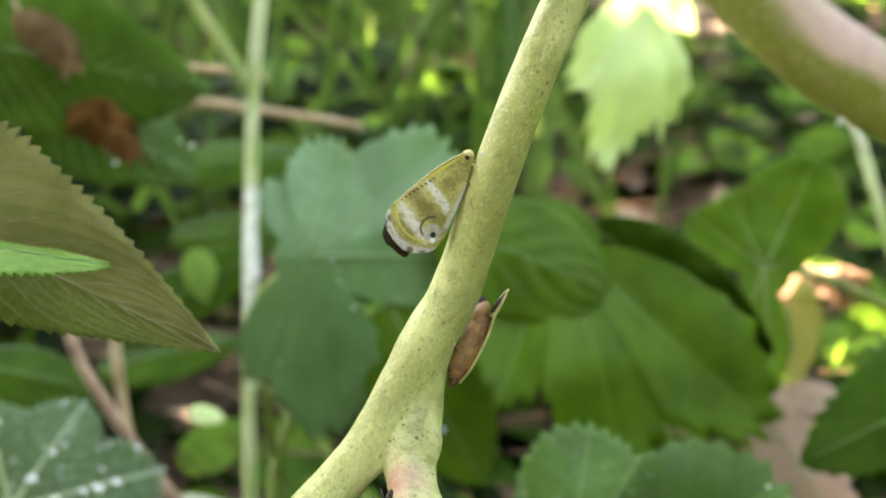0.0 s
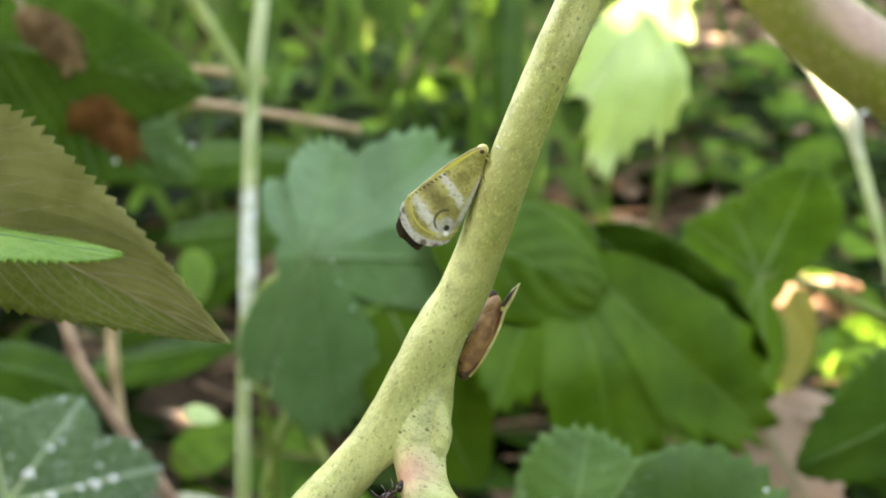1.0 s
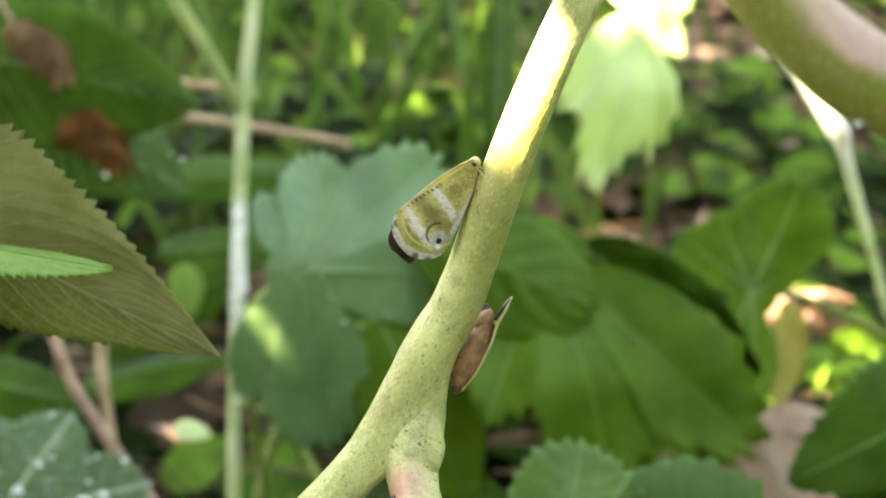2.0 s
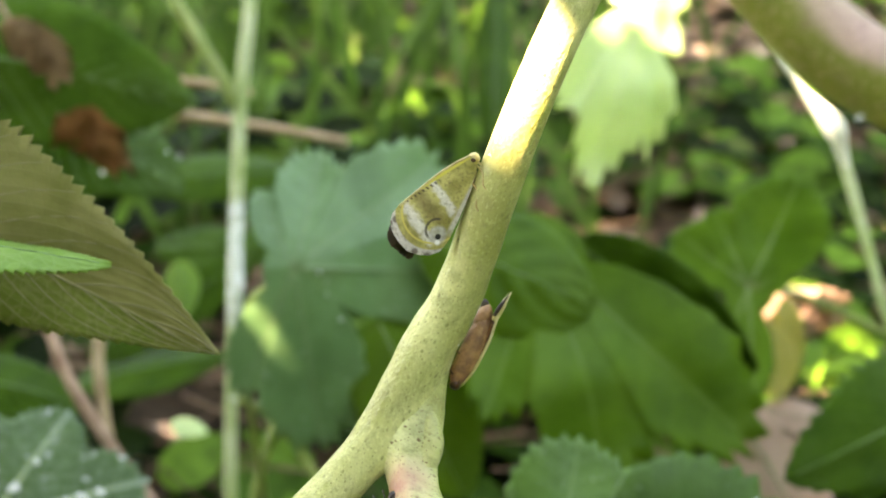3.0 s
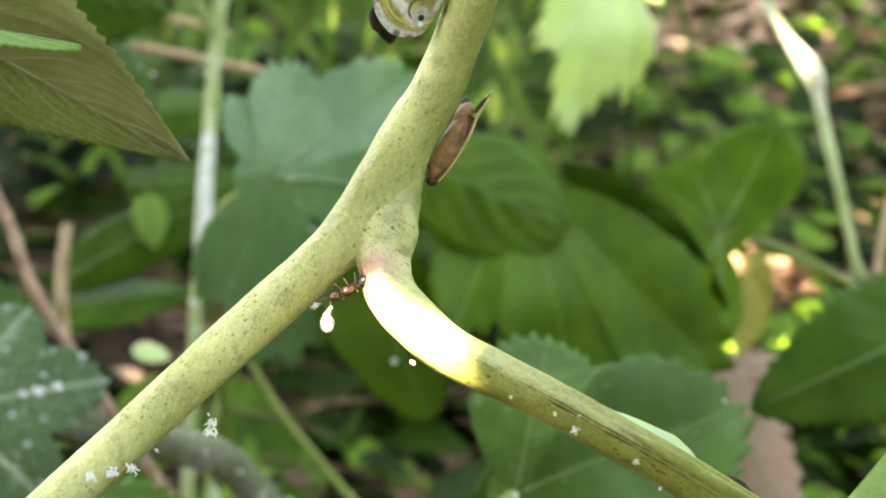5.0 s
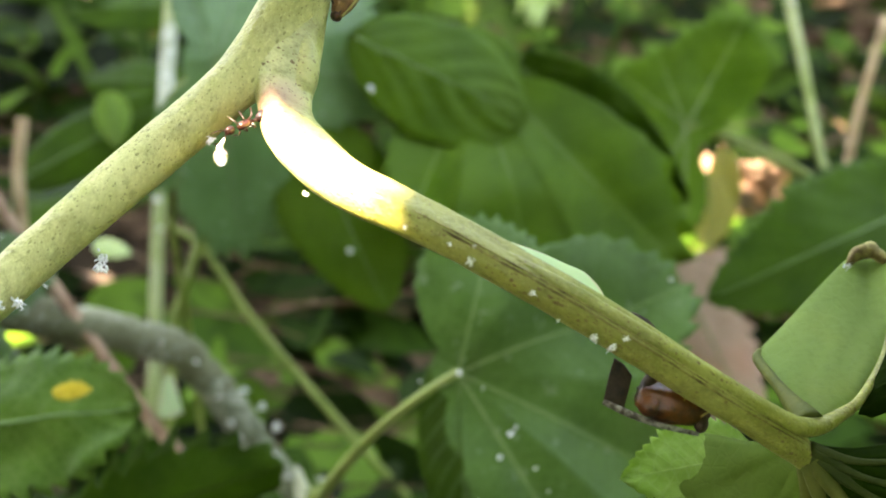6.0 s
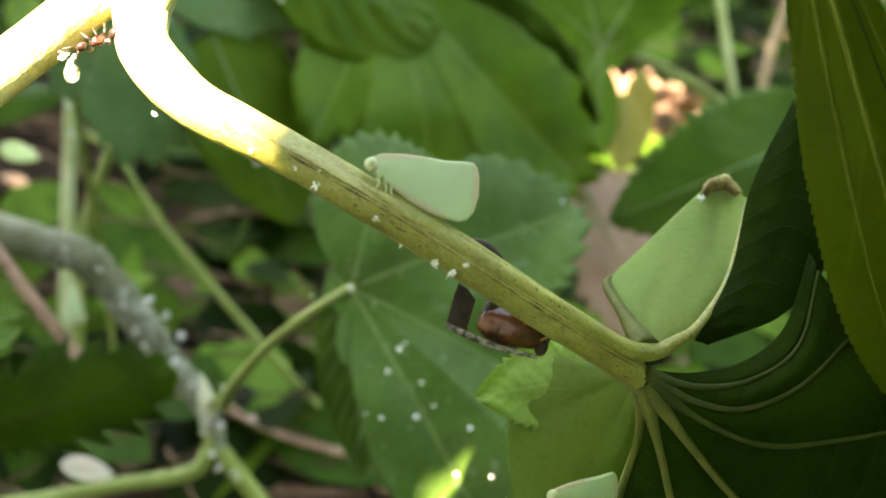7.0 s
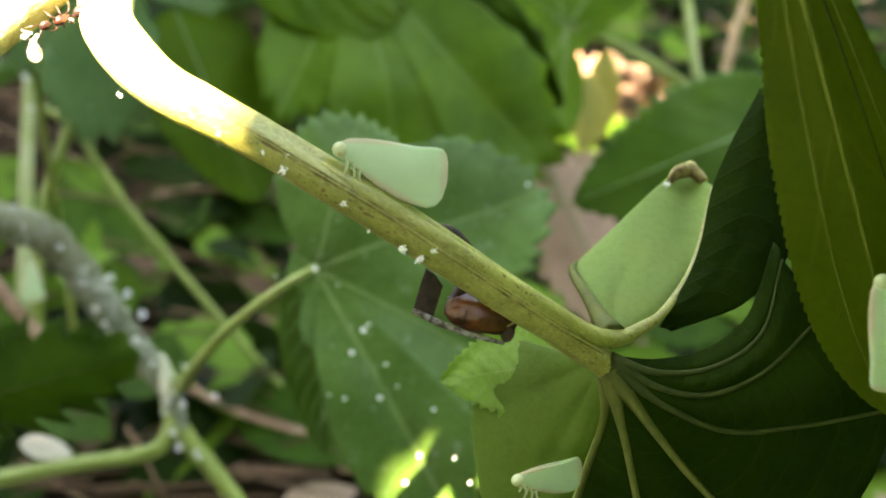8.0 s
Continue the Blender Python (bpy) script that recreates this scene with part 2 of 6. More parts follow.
AXIL = S((-3.8, 102.8, -21.6))
M = {
    "stem": bark_material("green shoot skin", (0.34, 0.345, 0.10), (0.58, 0.59, 0.25), (0.12, 0.12, 0.025), 0.5, along=(0.43, 0, 0.9), rough=0.42, stain=0.5, mottle=0.55),
    "petiole": bark_material("leaf stalk skin", (0.22, 0.23, 0.042), (0.33, 0.335, 0.08), (0.15, 0.09, 0.025), 0.7, (AXIL, 0.0024, (0.42, 0.10, 0.10)), along=(0.87, 0.03, -0.5), rough=0.42, stain=0.5, mottle=0.5,
                             join=(S((-1.4, 105.5, -17)), 0.010, 0.020, (0.38, 0.39, 0.14), (0.60, 0.61, 0.29))),
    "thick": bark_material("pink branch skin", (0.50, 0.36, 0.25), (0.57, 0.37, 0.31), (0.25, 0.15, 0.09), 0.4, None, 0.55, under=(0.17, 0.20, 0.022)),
    "stalk": bark_material("pale stalk skin", (0.24, 0.34, 0.10), (0.46, 0.52, 0.30), (0.6, 0.62, 0.55), 0.3, None, 0.55, 0.5),
    "mossy": bark_material("waxy old stem skin", (0.076, 0.086, 0.036), (0.187, 0.202, 0.119), (0.475, 0.504, 0.461), 1.1, None, 0.8, 0.42),
    "shoot": bark_material("young shoot skin", (0.13, 0.20, 0.03), (0.22, 0.29, 0.07), (0.5, 0.5, 0.3), 0.3, None, 0.5, 0.5),
    "twig": plain_material("dry twig bark", (0.22, 0.12, 0.075), (0.40, 0.26, 0.18), 220.0, 0.75, 0.5),
    "wax": plain_material("white wax wool", (0.80, 0.82, 0.80), (0.9, 0.92, 0.92), 900.0, 0.9, 0.5),
    "wax_crust": plain_material("patchy white wax crust", (0.36, 0.43, 0.26), (0.74, 0.78, 0.74), 330.0, 0.9, 0.6),
    "wax_film": plain_material("patchy wax film on bark", (0.065, 0.08, 0.035), (0.28, 0.31, 0.24), 420.0, 0.9, 0.6),
    "leaf_blue": leaf_material("greyish green leaf", (0.070, 0.175, 0.062), (0.125, 0.265, 0.105), (0.17, 0.29, 0.13), 0.22, 0.40, 7.0, dust=0.2, spec=0.32, vein_mix=0.3),
    "leaf_mid": leaf_material("mid green leaf", (0.034, 0.104, 0.005), (0.070, 0.170, 0.010), (0.10, 0.20, 0.026), 0.3, 0.42, 7.0, spec=0.11),
    "leaf_ribbed": leaf_material("cool green ribbed leaf", (0.034, 0.100, 0.015), (0.062, 0.150, 0.028), (0.12, 0.22, 0.06), 0.3, 0.42, 8.0, spec=0.16, dust=0.10, vein_mix=0.3),
    "leaf_deep": leaf_material("deep green leaf", (0.015, 0.056, 0.003), (0.037, 0.106, 0.007), (0.07, 0.15, 0.025), 0.25, 0.40, 8.0, spec=0.12),
    "leaf_veined": leaf_material("dull green veined leaf", (0.020, 0.074, 0.005), (0.050, 0.135, 0.012), (0.11, 0.19, 0.04), 0.25, 0.6, 12.0, spec=0.06, vein_mix=0.6),
    "leaf_bright": leaf_material("bright young leaf", (0.13, 0.28, 0.05), (0.22, 0.40, 0.09), (0.32, 0.48, 0.18), 0.45, 0.5, 8.0),
    "leaf_olive": leaf_material("brown and olive leaf underside", (0.10, 0.15, 0.022), (0.15, 0.195, 0.04), (0.36, 0.31, 0.20), 0.35, 0.6, 12.0, lean=1.1, vein_mix=0.5, half=((0.165, 0.17, 0.052), (0.26, 0.25, 0.10))),
    # sunlight is put into this bright base colour instead of falling on it
    "leaf_sunlit": leaf_material("leaf with sunlight in its colour", (0.44, 0.64, 0.24), (0.58, 0.76, 0.36), (0.62, 0.78, 0.42), 0.35, 0.38, 7.0, spec=0.5),
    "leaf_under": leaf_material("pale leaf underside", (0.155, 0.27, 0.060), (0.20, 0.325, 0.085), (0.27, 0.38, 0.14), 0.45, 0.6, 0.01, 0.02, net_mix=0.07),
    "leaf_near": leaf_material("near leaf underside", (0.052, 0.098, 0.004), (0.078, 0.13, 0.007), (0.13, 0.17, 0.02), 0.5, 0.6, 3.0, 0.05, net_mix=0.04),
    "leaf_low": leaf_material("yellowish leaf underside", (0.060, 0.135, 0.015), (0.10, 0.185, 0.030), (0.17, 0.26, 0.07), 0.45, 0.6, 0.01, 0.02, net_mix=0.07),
    # darkened copy for the large leaf's shaded lobes; the shade is in the colour
    "leaf_shade": leaf_material("leaf lobe with shade in its colour", (0.0045, 0.015, 0.0012), (0.009, 0.025, 0.002), (0.02, 0.04, 0.006), 0.18, 0.7, 9.0, 0.02, spec=0.02, net_mix=0.05),
    "leaf_dead": leaf_material("dead leaf", (0.30, 0.20, 0.14), (0.44, 0.31, 0.23), (0.24, 0.16, 0.11), 0.25, 0.75, 8.0),
    "leaf_waxy": leaf_material("wax dusted leaf", (0.034, 0.09, 0.022), (0.056, 0.125, 0.033), (0.4, 0.5, 0.42), 0.25, 0.55, 7.0, 0.05, dust=0.8),
    "leaf_yellow": leaf_material("yellowing leaf", (0.35, 0.34, 0.06), (0.5, 0.46, 0.14), (0.5, 0.5, 0.25), 0.4, 0.55, 7.0),
    "leaf_gold": leaf_material("yellowed leaf patch", (0.46, 0.33, 0.02), (0.60, 0.46, 0.04), (0.55, 0.45, 0.1), 0.3, 0.55, 5.0),
    "leaf_spotted": leaf_material("yellow blotched leaf", (0.03, 0.10, 0.01), (0.07, 0.17, 0.02), (0.2, 0.32, 0.08), 0.35, 0.5, 7.0),
    "leaf_rust": leaf_material("rusty dead leaf", (0.03, 0.014, 0.008), (0.27, 0.115, 0.035), (0.16, 0.075, 0.03), 0.3, 0.7, 7.0),
    "leaf_tan": leaf_material("tan crumpled dead leaf", (0.06, 0.032, 0.017), (0.33, 0.205, 0.11), (0.20, 0.12, 0.07), 0.2, 0.75, 7.0),
    "leaf_husk": leaf_material("papery white husk", (0.62, 0.60, 0.52), (0.78, 0.76, 0.70), (0.5, 0.48, 0.4), 0.3, 0.6, 5.0),
    "straw": plain_material("dry straw", (0.30, 0.19, 0.10), (0.45, 0.33, 0.20), 200.0, 0.7, 0.4),
    "vein": plain_material("leaf rib", (0.26, 0.36, 0.10), (0.34, 0.43, 0.15), 400.0, 0.55, 0.3),
    "vein_soft": plain_material("leaf rib soft green", (0.12, 0.21, 0.06), (0.17, 0.27, 0.09), 400.0, 0.55, 0.3),
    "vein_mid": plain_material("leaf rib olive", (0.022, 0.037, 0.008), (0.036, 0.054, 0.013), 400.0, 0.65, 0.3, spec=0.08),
    "furrow": plain_material("brown stain", (0.09, 0.06, 0.014), (0.30, 0.27, 0.075), 700.0, 0.7, 0.3),
    "vein_olive": plain_material("olive leaf rib", (0.075, 0.11, 0.010), (0.105, 0.145, 0.018), 400.0, 0.6, 0.3, spec=0.1),
    "vein_bronze": plain_material("bronze leaf rib", (0.20, 0.19, 0.08), (0.26, 0.24, 0.11), 400.0, 0.6, 0.3),
    "vein_ochre": plain_material("yellowish leaf rib", (0.055, 0.072, 0.012), (0.085, 0.10, 0.02), 500.0, 0.6, 0.3, spec=0.15),
    "husk": plain_material("pale dry husk", (0.60, 0.62, 0.47), (0.76, 0.78, 0.66), 150.0, 0.6, 0.3, 0.3),
    "vein_grey": plain_material("leaf rib greyish", (0.11, 0.20, 0.075), (0.15, 0.25, 0.10), 400.0, 0.55, 0.3),
    # ribs of the sunlit leaf, brightened in colour the same way
    "vein_sunlit": plain_material("leaf rib with sunlight in its colour", (0.45, 0.60, 0.30), (0.55, 0.70, 0.38), 400.0, 0.55, 0.3),
    "vein_dim": plain_material("leaf rib faint", (0.10, 0.20, 0.06), (0.14, 0.26, 0.09), 400.0, 0.55, 0.3),
}


# ---- building helpers ----
def thing(name, where, label, category, group="", kind=""):
    """An Empty at a place of the site (mm)."""
    ob = new(name)
    ob.empty_display_size = 0.005
    ob.matrix_world = Matrix.Translation(S(where)) if not isinstance(where, Matrix) else where
    return tagged(ob, label, category, group, kind)


def part(name, bm, material, parent, label="", smooth=True):
    """Links a bmesh as one mesh object under a thing or part. The bmesh is in the parent thing's space (world, if the parent has no turn)."""
    me = bpy.data.meshes.new(name)
    bm.normal_update()
    bm.to_mesh(me)
    bm.free()
    for m in material if isinstance(material, (list, tuple)) else [material]:
        me.materials.append(m)
    if smooth:
        me.polygons.foreach_set("use_smooth", [True] * len(me.polygons))
    ob = new(name, me)
    if parent is not None:
        ob.parent = parent
    return tagged(ob, label)


def shift(bm, ob):
    """Moves a bmesh from the world into the space of a thing that has no turn."""
    bmesh.ops.translate(bm, vec=-ob.matrix_world.translation, verts=bm.verts)
    return bm


def smooth_line(points, steps):
    """A Catmull-Rom line through rows of numbers."""
    p = np.array(points, float)
    p = np.vstack([2 * p[0] - p[1], p, 2 * p[-1] - p[-2]])
    out = []
    for i in range(1, len(p) - 2):
        for s in range(steps):
            t = s / steps
            out.append(0.5 * (2 * p[i] + (p[i + 1] - p[i - 1]) * t + (2 * p[i - 1] - 5 * p[i] + 4 * p[i + 1] - p[i + 2]) * t**2 + (3 * p[i] - p[i - 1] - 3 * p[i + 1] + p[i + 2]) * t**3))
    out.append(p[-2])
    return np.array(out)


def tube(rows, steps=6, sides=16, rough=0.0, groove=None, local=False, bm=None):
    """A round rod through rows of x, y, z, radius in mm. groove: a direction towards which the rod has a furrow."""
    line = smooth_line(rows, steps)
    bm = bm or bmesh.new()
    pts = [Vector(q[:3]) / 1000 if local else S(q[:3]) for q in line]
    rings, side = [], None
    for i, c in enumerate(pts):
        along = (pts[min(i + 1, len(pts) - 1)] - pts[max(i - 1, 0)]).normalized()
        if side is None:
            side = along.cross(Vector((0.31, 0.2, 0.93))).normalized()
        side = (side - along * side.dot(along)).normalized()
        other = along.cross(side)
        ring = []
        for k in range(sides):
            a = 2 * math.pi * k / sides
            way = side * math.cos(a) + other * math.sin(a)
            r = line[i][3] / 1000
            if rough:
                r *= 1 + rough * noise.noise(c * 400 + way * 1.7) + 0.4 * rough * noise.noise(c * 1500 + way * 4)
            if groove is not None:
                near = way.dot(groove)
                r *= 1 - 0.20 * max(0.0, (near - 0.78) / 0.22) ** 1.5 + 0.05 * math.exp(-((near - 0.66) / 0.1) ** 2)
            ring.append(bm.verts.new(c + way * r))
        rings.append(ring)
    for a, b in zip(rings, rings[1:]):
        for k in range(sides):
            bm.faces.new((a[k], a[(k + 1) % sides], b[(k + 1) % sides], b[k]))
    bm.faces.new(rings[0][::-1]), bm.faces.new(rings[-1])
    return bm


def melt(bm, rows, steps, reach):
    """Swells a rod where it nears another one (rows in site mm), so that the two run together in a soft fork."""
    line = smooth_line(rows, steps * 3)
    c = np.array([S(q[:3]) for q in line])
    r = line[:, 3] / 1000
    k = reach / 1000
    bm.normal_update()
    moves = []
    for v in bm.verts:
        d = float((np.linalg.norm(c - np.array(v.co), axis=1) - r).min())
        if abs(d) < k:
            moves.append((v, v.normal * (k / 4 * (1 - abs(d) / k) ** 2)))
    for v, m in moves:
        v.co += m
    return bm


def mirror(top):
    """Swaps an insect's left and right."""
    for o in top.children_recursive:
        o.data.transform(Matrix.Diagonal((1, -1, 1, 1)))
        o.data.flip_normals()


def ball(centre, sizes, turn=None, rings=10, sides=14, bm=None, lumps=0.0):
    """An ellipsoid, in mm of its thing's own space."""
    bm = bm or bmesh.new()
    got = bmesh.ops.create_uvsphere(bm, u_segments=sides, v_segments=rings, radius=1.0)["verts"]
    m = Matrix.Translation(Vector(centre) / 1000) @ (turn or Matrix()).to_4x4() @ Matrix.Diagonal((*(Vector(sizes) / 1000), 1))
    for v in got:
        if lumps:
            v.co *= 1 + lumps * noise.noise(v.co * 2.3 + Vector(centre))
        v.co = m @ v.co
    return bm


def skin(grid, uvs, thick, away, bm=None):
    """Closes a grid of places into a blade of the given thickness (m), with its own coordinates. away: the hidden side's direction."""
    bm = bm or bmesh.new()
    layer = bm.loops.layers.uv.verify()
    nu, nv = len(grid), len(grid[0])
    top = [[bm.verts.new(p) for p in row] for row in grid]
    coords = {v: uvs[i][j] for i, row in enumerate(top) for j, v in enumerate(row)}
    sheets = [top]
    if thick:
        low = [[bm.verts.new(p + away * thick) for p in row] for row in grid]
        coords.update({v: uvs[i][j] for i, row in enumerate(low) for j, v in enumerate(row)})
        sheets.append(low)
    for s, sheet in enumerate(sheets):
        for i in range(nu - 1):
            for j in range(nv - 1):
                q = [sheet[i][j], sheet[i + 1][j], sheet[i + 1][j + 1], sheet[i][j + 1]]
                bm.faces.new(q if not s else q[::-1])
    if thick:
        rim = [(0, j) for j in range(nv)] + [(i, nv - 1) for i in range(1, nu)] + [(nu - 1, j) for j in range(nv - 2, -1, -1)] + [(i, 0) for i in range(nu - 2, 0, -1)]
        for a, b in zip(rim, rim[1:] + rim[:1]):
            bm.faces.new((top[a[0]][a[1]], top[b[0]][b[1]], low[b[0]][b[1]], low[a[0]][a[1]]))
    for f in bm.faces:
        for loop in f.loops:
            if loop.vert in coords:
                loop[layer].uv = coords[loop.vert]
    return bm


def blade_face(base, tip, face, width, teeth=22, bite=0.06, fold=0.15, droop=0.1, wave=0.03, widest=0.42, laterals=8, seed=0, thick=0.2, curl=0.0, blunt=0.75, sweep=0.0, lop=(1.0, 1.0), rake=0.27, pleat=0.006):
    """A toothed oval leaf's face from base to tip (site mm) as a function of (along, across); face: the way that its seen side looks."""
    b, e = S(base), S(tip)
    length = (e - b).length
    along = (e - b).normalized()
    n = D(face)
    n = (n - along * n.dot(along)).normalized()
    side = along.cross(n)
    k = math.log(0.5) / math.log(widest)

    def spot(u, v, tooth=0.0):
        w = width / 2000 * max(0.0, math.sin(math.pi * min(1, u) ** k)) ** blunt * lop[v > 0]
        x = v * w * (1 + tooth)
        lift = -fold * abs(x) - droop * length * u * u + curl * length * (abs(v) ** 2.2) * (w / (width / 2000 + 1e-9)) * 0.3
        lift += wave * width / 1000 * (noise.noise(Vector((u * 3 + seed * 3.1, v * 1.3, seed * 1.7))) + 0.5 * abs(v) * noise.noise(Vector((u * 8, v * 2, seed * 2.9))))
        lift += pleat * width / 1000 * math.sin(2 * math.pi * (u * laterals - abs(v) * laterals * rake)) * (1 - abs(v) ** 4)
        x *= 1 + 0.07 * noise.noise(Vector((u * 4.5, seed * 1.9, 3.0 * (v > 0)))) * abs(v)
        return b + along * (u * length - 0.12 * abs(x) * (1 - u) + 0.5 * tooth * w * abs(v)) + side * (x + sweep * length * u * (1 - u)) + n * lift

    return spot, n


def blade(base, tip, face, width, teeth=22, bite=0.06, seed=0, thick=0.2, **how):
    """The toothed oval leaf as a mesh."""
    spot, n = blade_face(base, tip, face, width, seed=seed, **how)
    nu, nv = max(60, teeth * 4 + 1), 15
    grid, uvs = [], []
    for i in range(nu):
        u = i / (nu - 1)
        row, uvr = [], []
        for j in range(nv):
            v = 2 * j / (nv - 1) - 1
            tooth = 0.0
            if abs(v) > 0.99:
                tooth = bite * 2.2 * (((u * teeth + 0.3 * seed) % 1.0) - 0.4) * (0.75 + 0.7 * noise.noise(Vector((u * 11, seed, v))))
            row.append(spot(u, v, tooth))
            uvr.append((u, v))
        grid.append(row), uvs.append(uvr)
    return skin(grid, uvs, thick / 1000, -n)


def pleated(lines, steps=10, across=8, thick=0.2, puff=0.25, material_uv=1.0, bite=0.0):
    """A blade spread between ribs: lines of site places in order, all of one count. It puffs up between the ribs."""
    runs = [smooth_line(l, steps) for l in lines]
    grid, uvs = [], []
    for i in range(len(runs[0])):
        u = i / (len(runs[0]) - 1)
        row, uvr = [], []
        girth = smooth_line([r[i] for r in runs], across)
        for j, p in enumerate(girth):
            q = (j % across) / across
            lift = puff * math.sin(math.pi * q) * min(1, 2.5 * u) + 0.15 * noise.noise(Vector(p) * 0.35)
            out = 0.0
            if i == len(runs[0]) - 1:
                out = bite * ((j * 0.5) % 1.0)
            row.append(S((p[0] + out, p[1] - lift, p[2] - out)))
            uvr.append((u, 0.12 + 0.8 * (j / (len(girth) - 1))))
        grid.append(row), uvs.append(uvr)
    return skin(grid, uvs, thick / 1000, D((0, 1, 0)))


def rosette(hub, face, lobes, teeth=90, bite=0.055, cup=0.05, crease=0.06, wave=0.05, seed=0, thick=0.2, floor=0.3, sharp=1.0, ridge=None):
    """A lobed leaf round its hub (site mm). lobes: angle in the leaf's plane (0 along x, 90 up), length, half-width in degrees.
    Gives the blade, and the lines of its ribs."""
    c, n = S(hub), D(face)
    up = D((0, 0.05, 1))
    up = (up - n * up.dot(n)).normalized()
    right = up.cross(n)
    na, nr = teeth * 4, 15
    longest = max(l[1] for l in lobes)

    def reach(a):
        best, own = floor * longest, lobes[0]
        for ang, length, half in lobes:
            d = abs((a - ang + 180) % 360 - 180) / half
            r = length * max(0.0, 1 - 0.42 * d ** (1.5 * sharp) - 0.12 * d**4)
            if r > best:
                best, own = r, (ang, length, half)
        if best == floor * longest:
            own = min(lobes, key=lambda l: abs((a - l[0] + 180) % 360 - 180))
        return best, own

    def lift(a, r, length, own):
        d = abs((a - own[0] + 180) % 360 - 180) / own[2]
        q = r / longest
        bent = 0.0
        if ridge:
            across = r * math.sin(radians(a - ridge[0]))
            bent = -(ridge[1] if across > 0 else ridge[2]) * abs(across) / 1000
        return bent + longest / 1000 * (-cup * q * q + crease * (min(d, 1.2) - 0.5) * min(1.0, 2 * q) * q + wave * noise.noise(Vector((math.cos(radians(a)) * q * 2.4 + seed * 5.3, math.sin(radians(a)) * q * 2.4, seed * 2.2))))

    grid, uvs = [], []
    for i in range(na + 1):
        a = 360 * i / na
        r0, own = reach(a)
        r0 *= 1 + bite * 2 * ((i * teeth / na + 0.2 * noise.noise(Vector((i * 0.2, seed, 0)))) % 1.0 - 0.5) * (0.8 + 0.5 * noise.noise(Vector((i * 0.35, seed, 4))))
        row, uvr = [], []
        for j in range(nr):
            q = 0.03 + 0.97 * j / (nr - 1)
            r = r0 * q if j == nr - 1 else r0 * q * 0.995
            d = radians((a - own[0] + 180) % 360 - 180)
            row.append(c + (right * math.cos(radians(a)) + up * math.sin(radians(a))) * r / 1000 + n * lift(a, r, own[1], own))
            uvr.append((r * math.cos(d) / own[1], r * math.sin(d) / (own[1] * 0.6)))
        grid.append(row), uvs.append(uvr)
    bm = skin(grid, uvs, thick / 1000, -n)
    bmesh.ops.remove_doubles(bm, verts=bm.verts, dist=1e-6)
    ribs = []
    for ang, length, half in lobes:
        line = []
        for k in range(9):
            r = length * 0.94 * k / 8
            p = c + (right * math.cos(radians(ang)) + up * math.sin(radians(ang))) * r / 1000 + n * lift(ang, r, length, (ang, length, half))
            line.append(p)
        ribs.append((line, length))
    return bm, ribs, n


def rib(line, radius, n, raised=0.3):
    """A tapering rib along world places."""
    inv = SITE.inverted()
    rows = [(*(inv @ (p + n * radius / 1000 * raised) * 1000), radius * (1 - 0.8 * i / (len(line) - 1))) for i, p in enumerate(line)]
    return tube(rows, 2, 6)


def lobed_leaf(name, label, hub, face, lobes, material, rib_size=0.5, rib_material="vein_dim", stalk=None, stalk_material="shoot", **how):
    """A whole lobed leaf as a thing: blade > ribs, and its stalk."""
    top = thing(name, hub, label, "leaf")
    bm, ribs, n = rosette(hub, face, lobes, **how)
    leaf = part("blade", shift(bm, top), M[material], top)
    for line, length in ribs:
        part("rib", shift(rib(line, rib_size * (0.6 + 0.4 * length / max(l[1] for l in lobes)), n), top), M[rib_material], leaf)
    if stalk:
        part("stalk", shift(tube(stalk, 6, 10), top), M[stalk_material], top)
    return top


def oval_leaf(name, label, base, tip, face, width, material, rib_size=0.5, rib_material="vein_dim", stalk=None, stalk_material="shoot", veins=True, **how):
    top = thing(name, base, label, "leaf")
    leaf = part("blade", shift(blade(base, tip, face, width, **how), top), M[material], top)
    spot, n = blade_face(base, tip, face, width, **{k: v for k, v in how.items() if k not in ("teeth", "bite", "thick")})
    size = rib_size * width / 30
    part("midrib", shift(rib([spot(0.03 + 0.93 * i / 14, 0.0) for i in range(15)], size, n, 0.2), top), M[rib_material], leaf)
    count = how.get("laterals", 8)
    inv = SITE.inverted()
    rake = how.get("rake", 0.27)
    for i in range(1, count if veins else 1):
        for side in (-1, 1):
            u = (i + 0.25 * (side > 0)) / (count + 1)
            line = [spot(min(0.99, u + rake * q), side * q * 0.93) for q in (0, 0.2, 0.4, 0.6, 0.8, 1.0)]
            lateral = tube([(*(inv @ (p + n * size * 0.0001) * 1000), size * 0.42 * (1 - 0.13 * k)) for k, p in enumerate(line)], 2, 5)
            part("side_vein", shift(lateral, top), M[rib_material], leaf)
    if stalk:
        part("stalk", shift(tube(stalk, 6, 10), top), M[stalk_material], top)
    return top


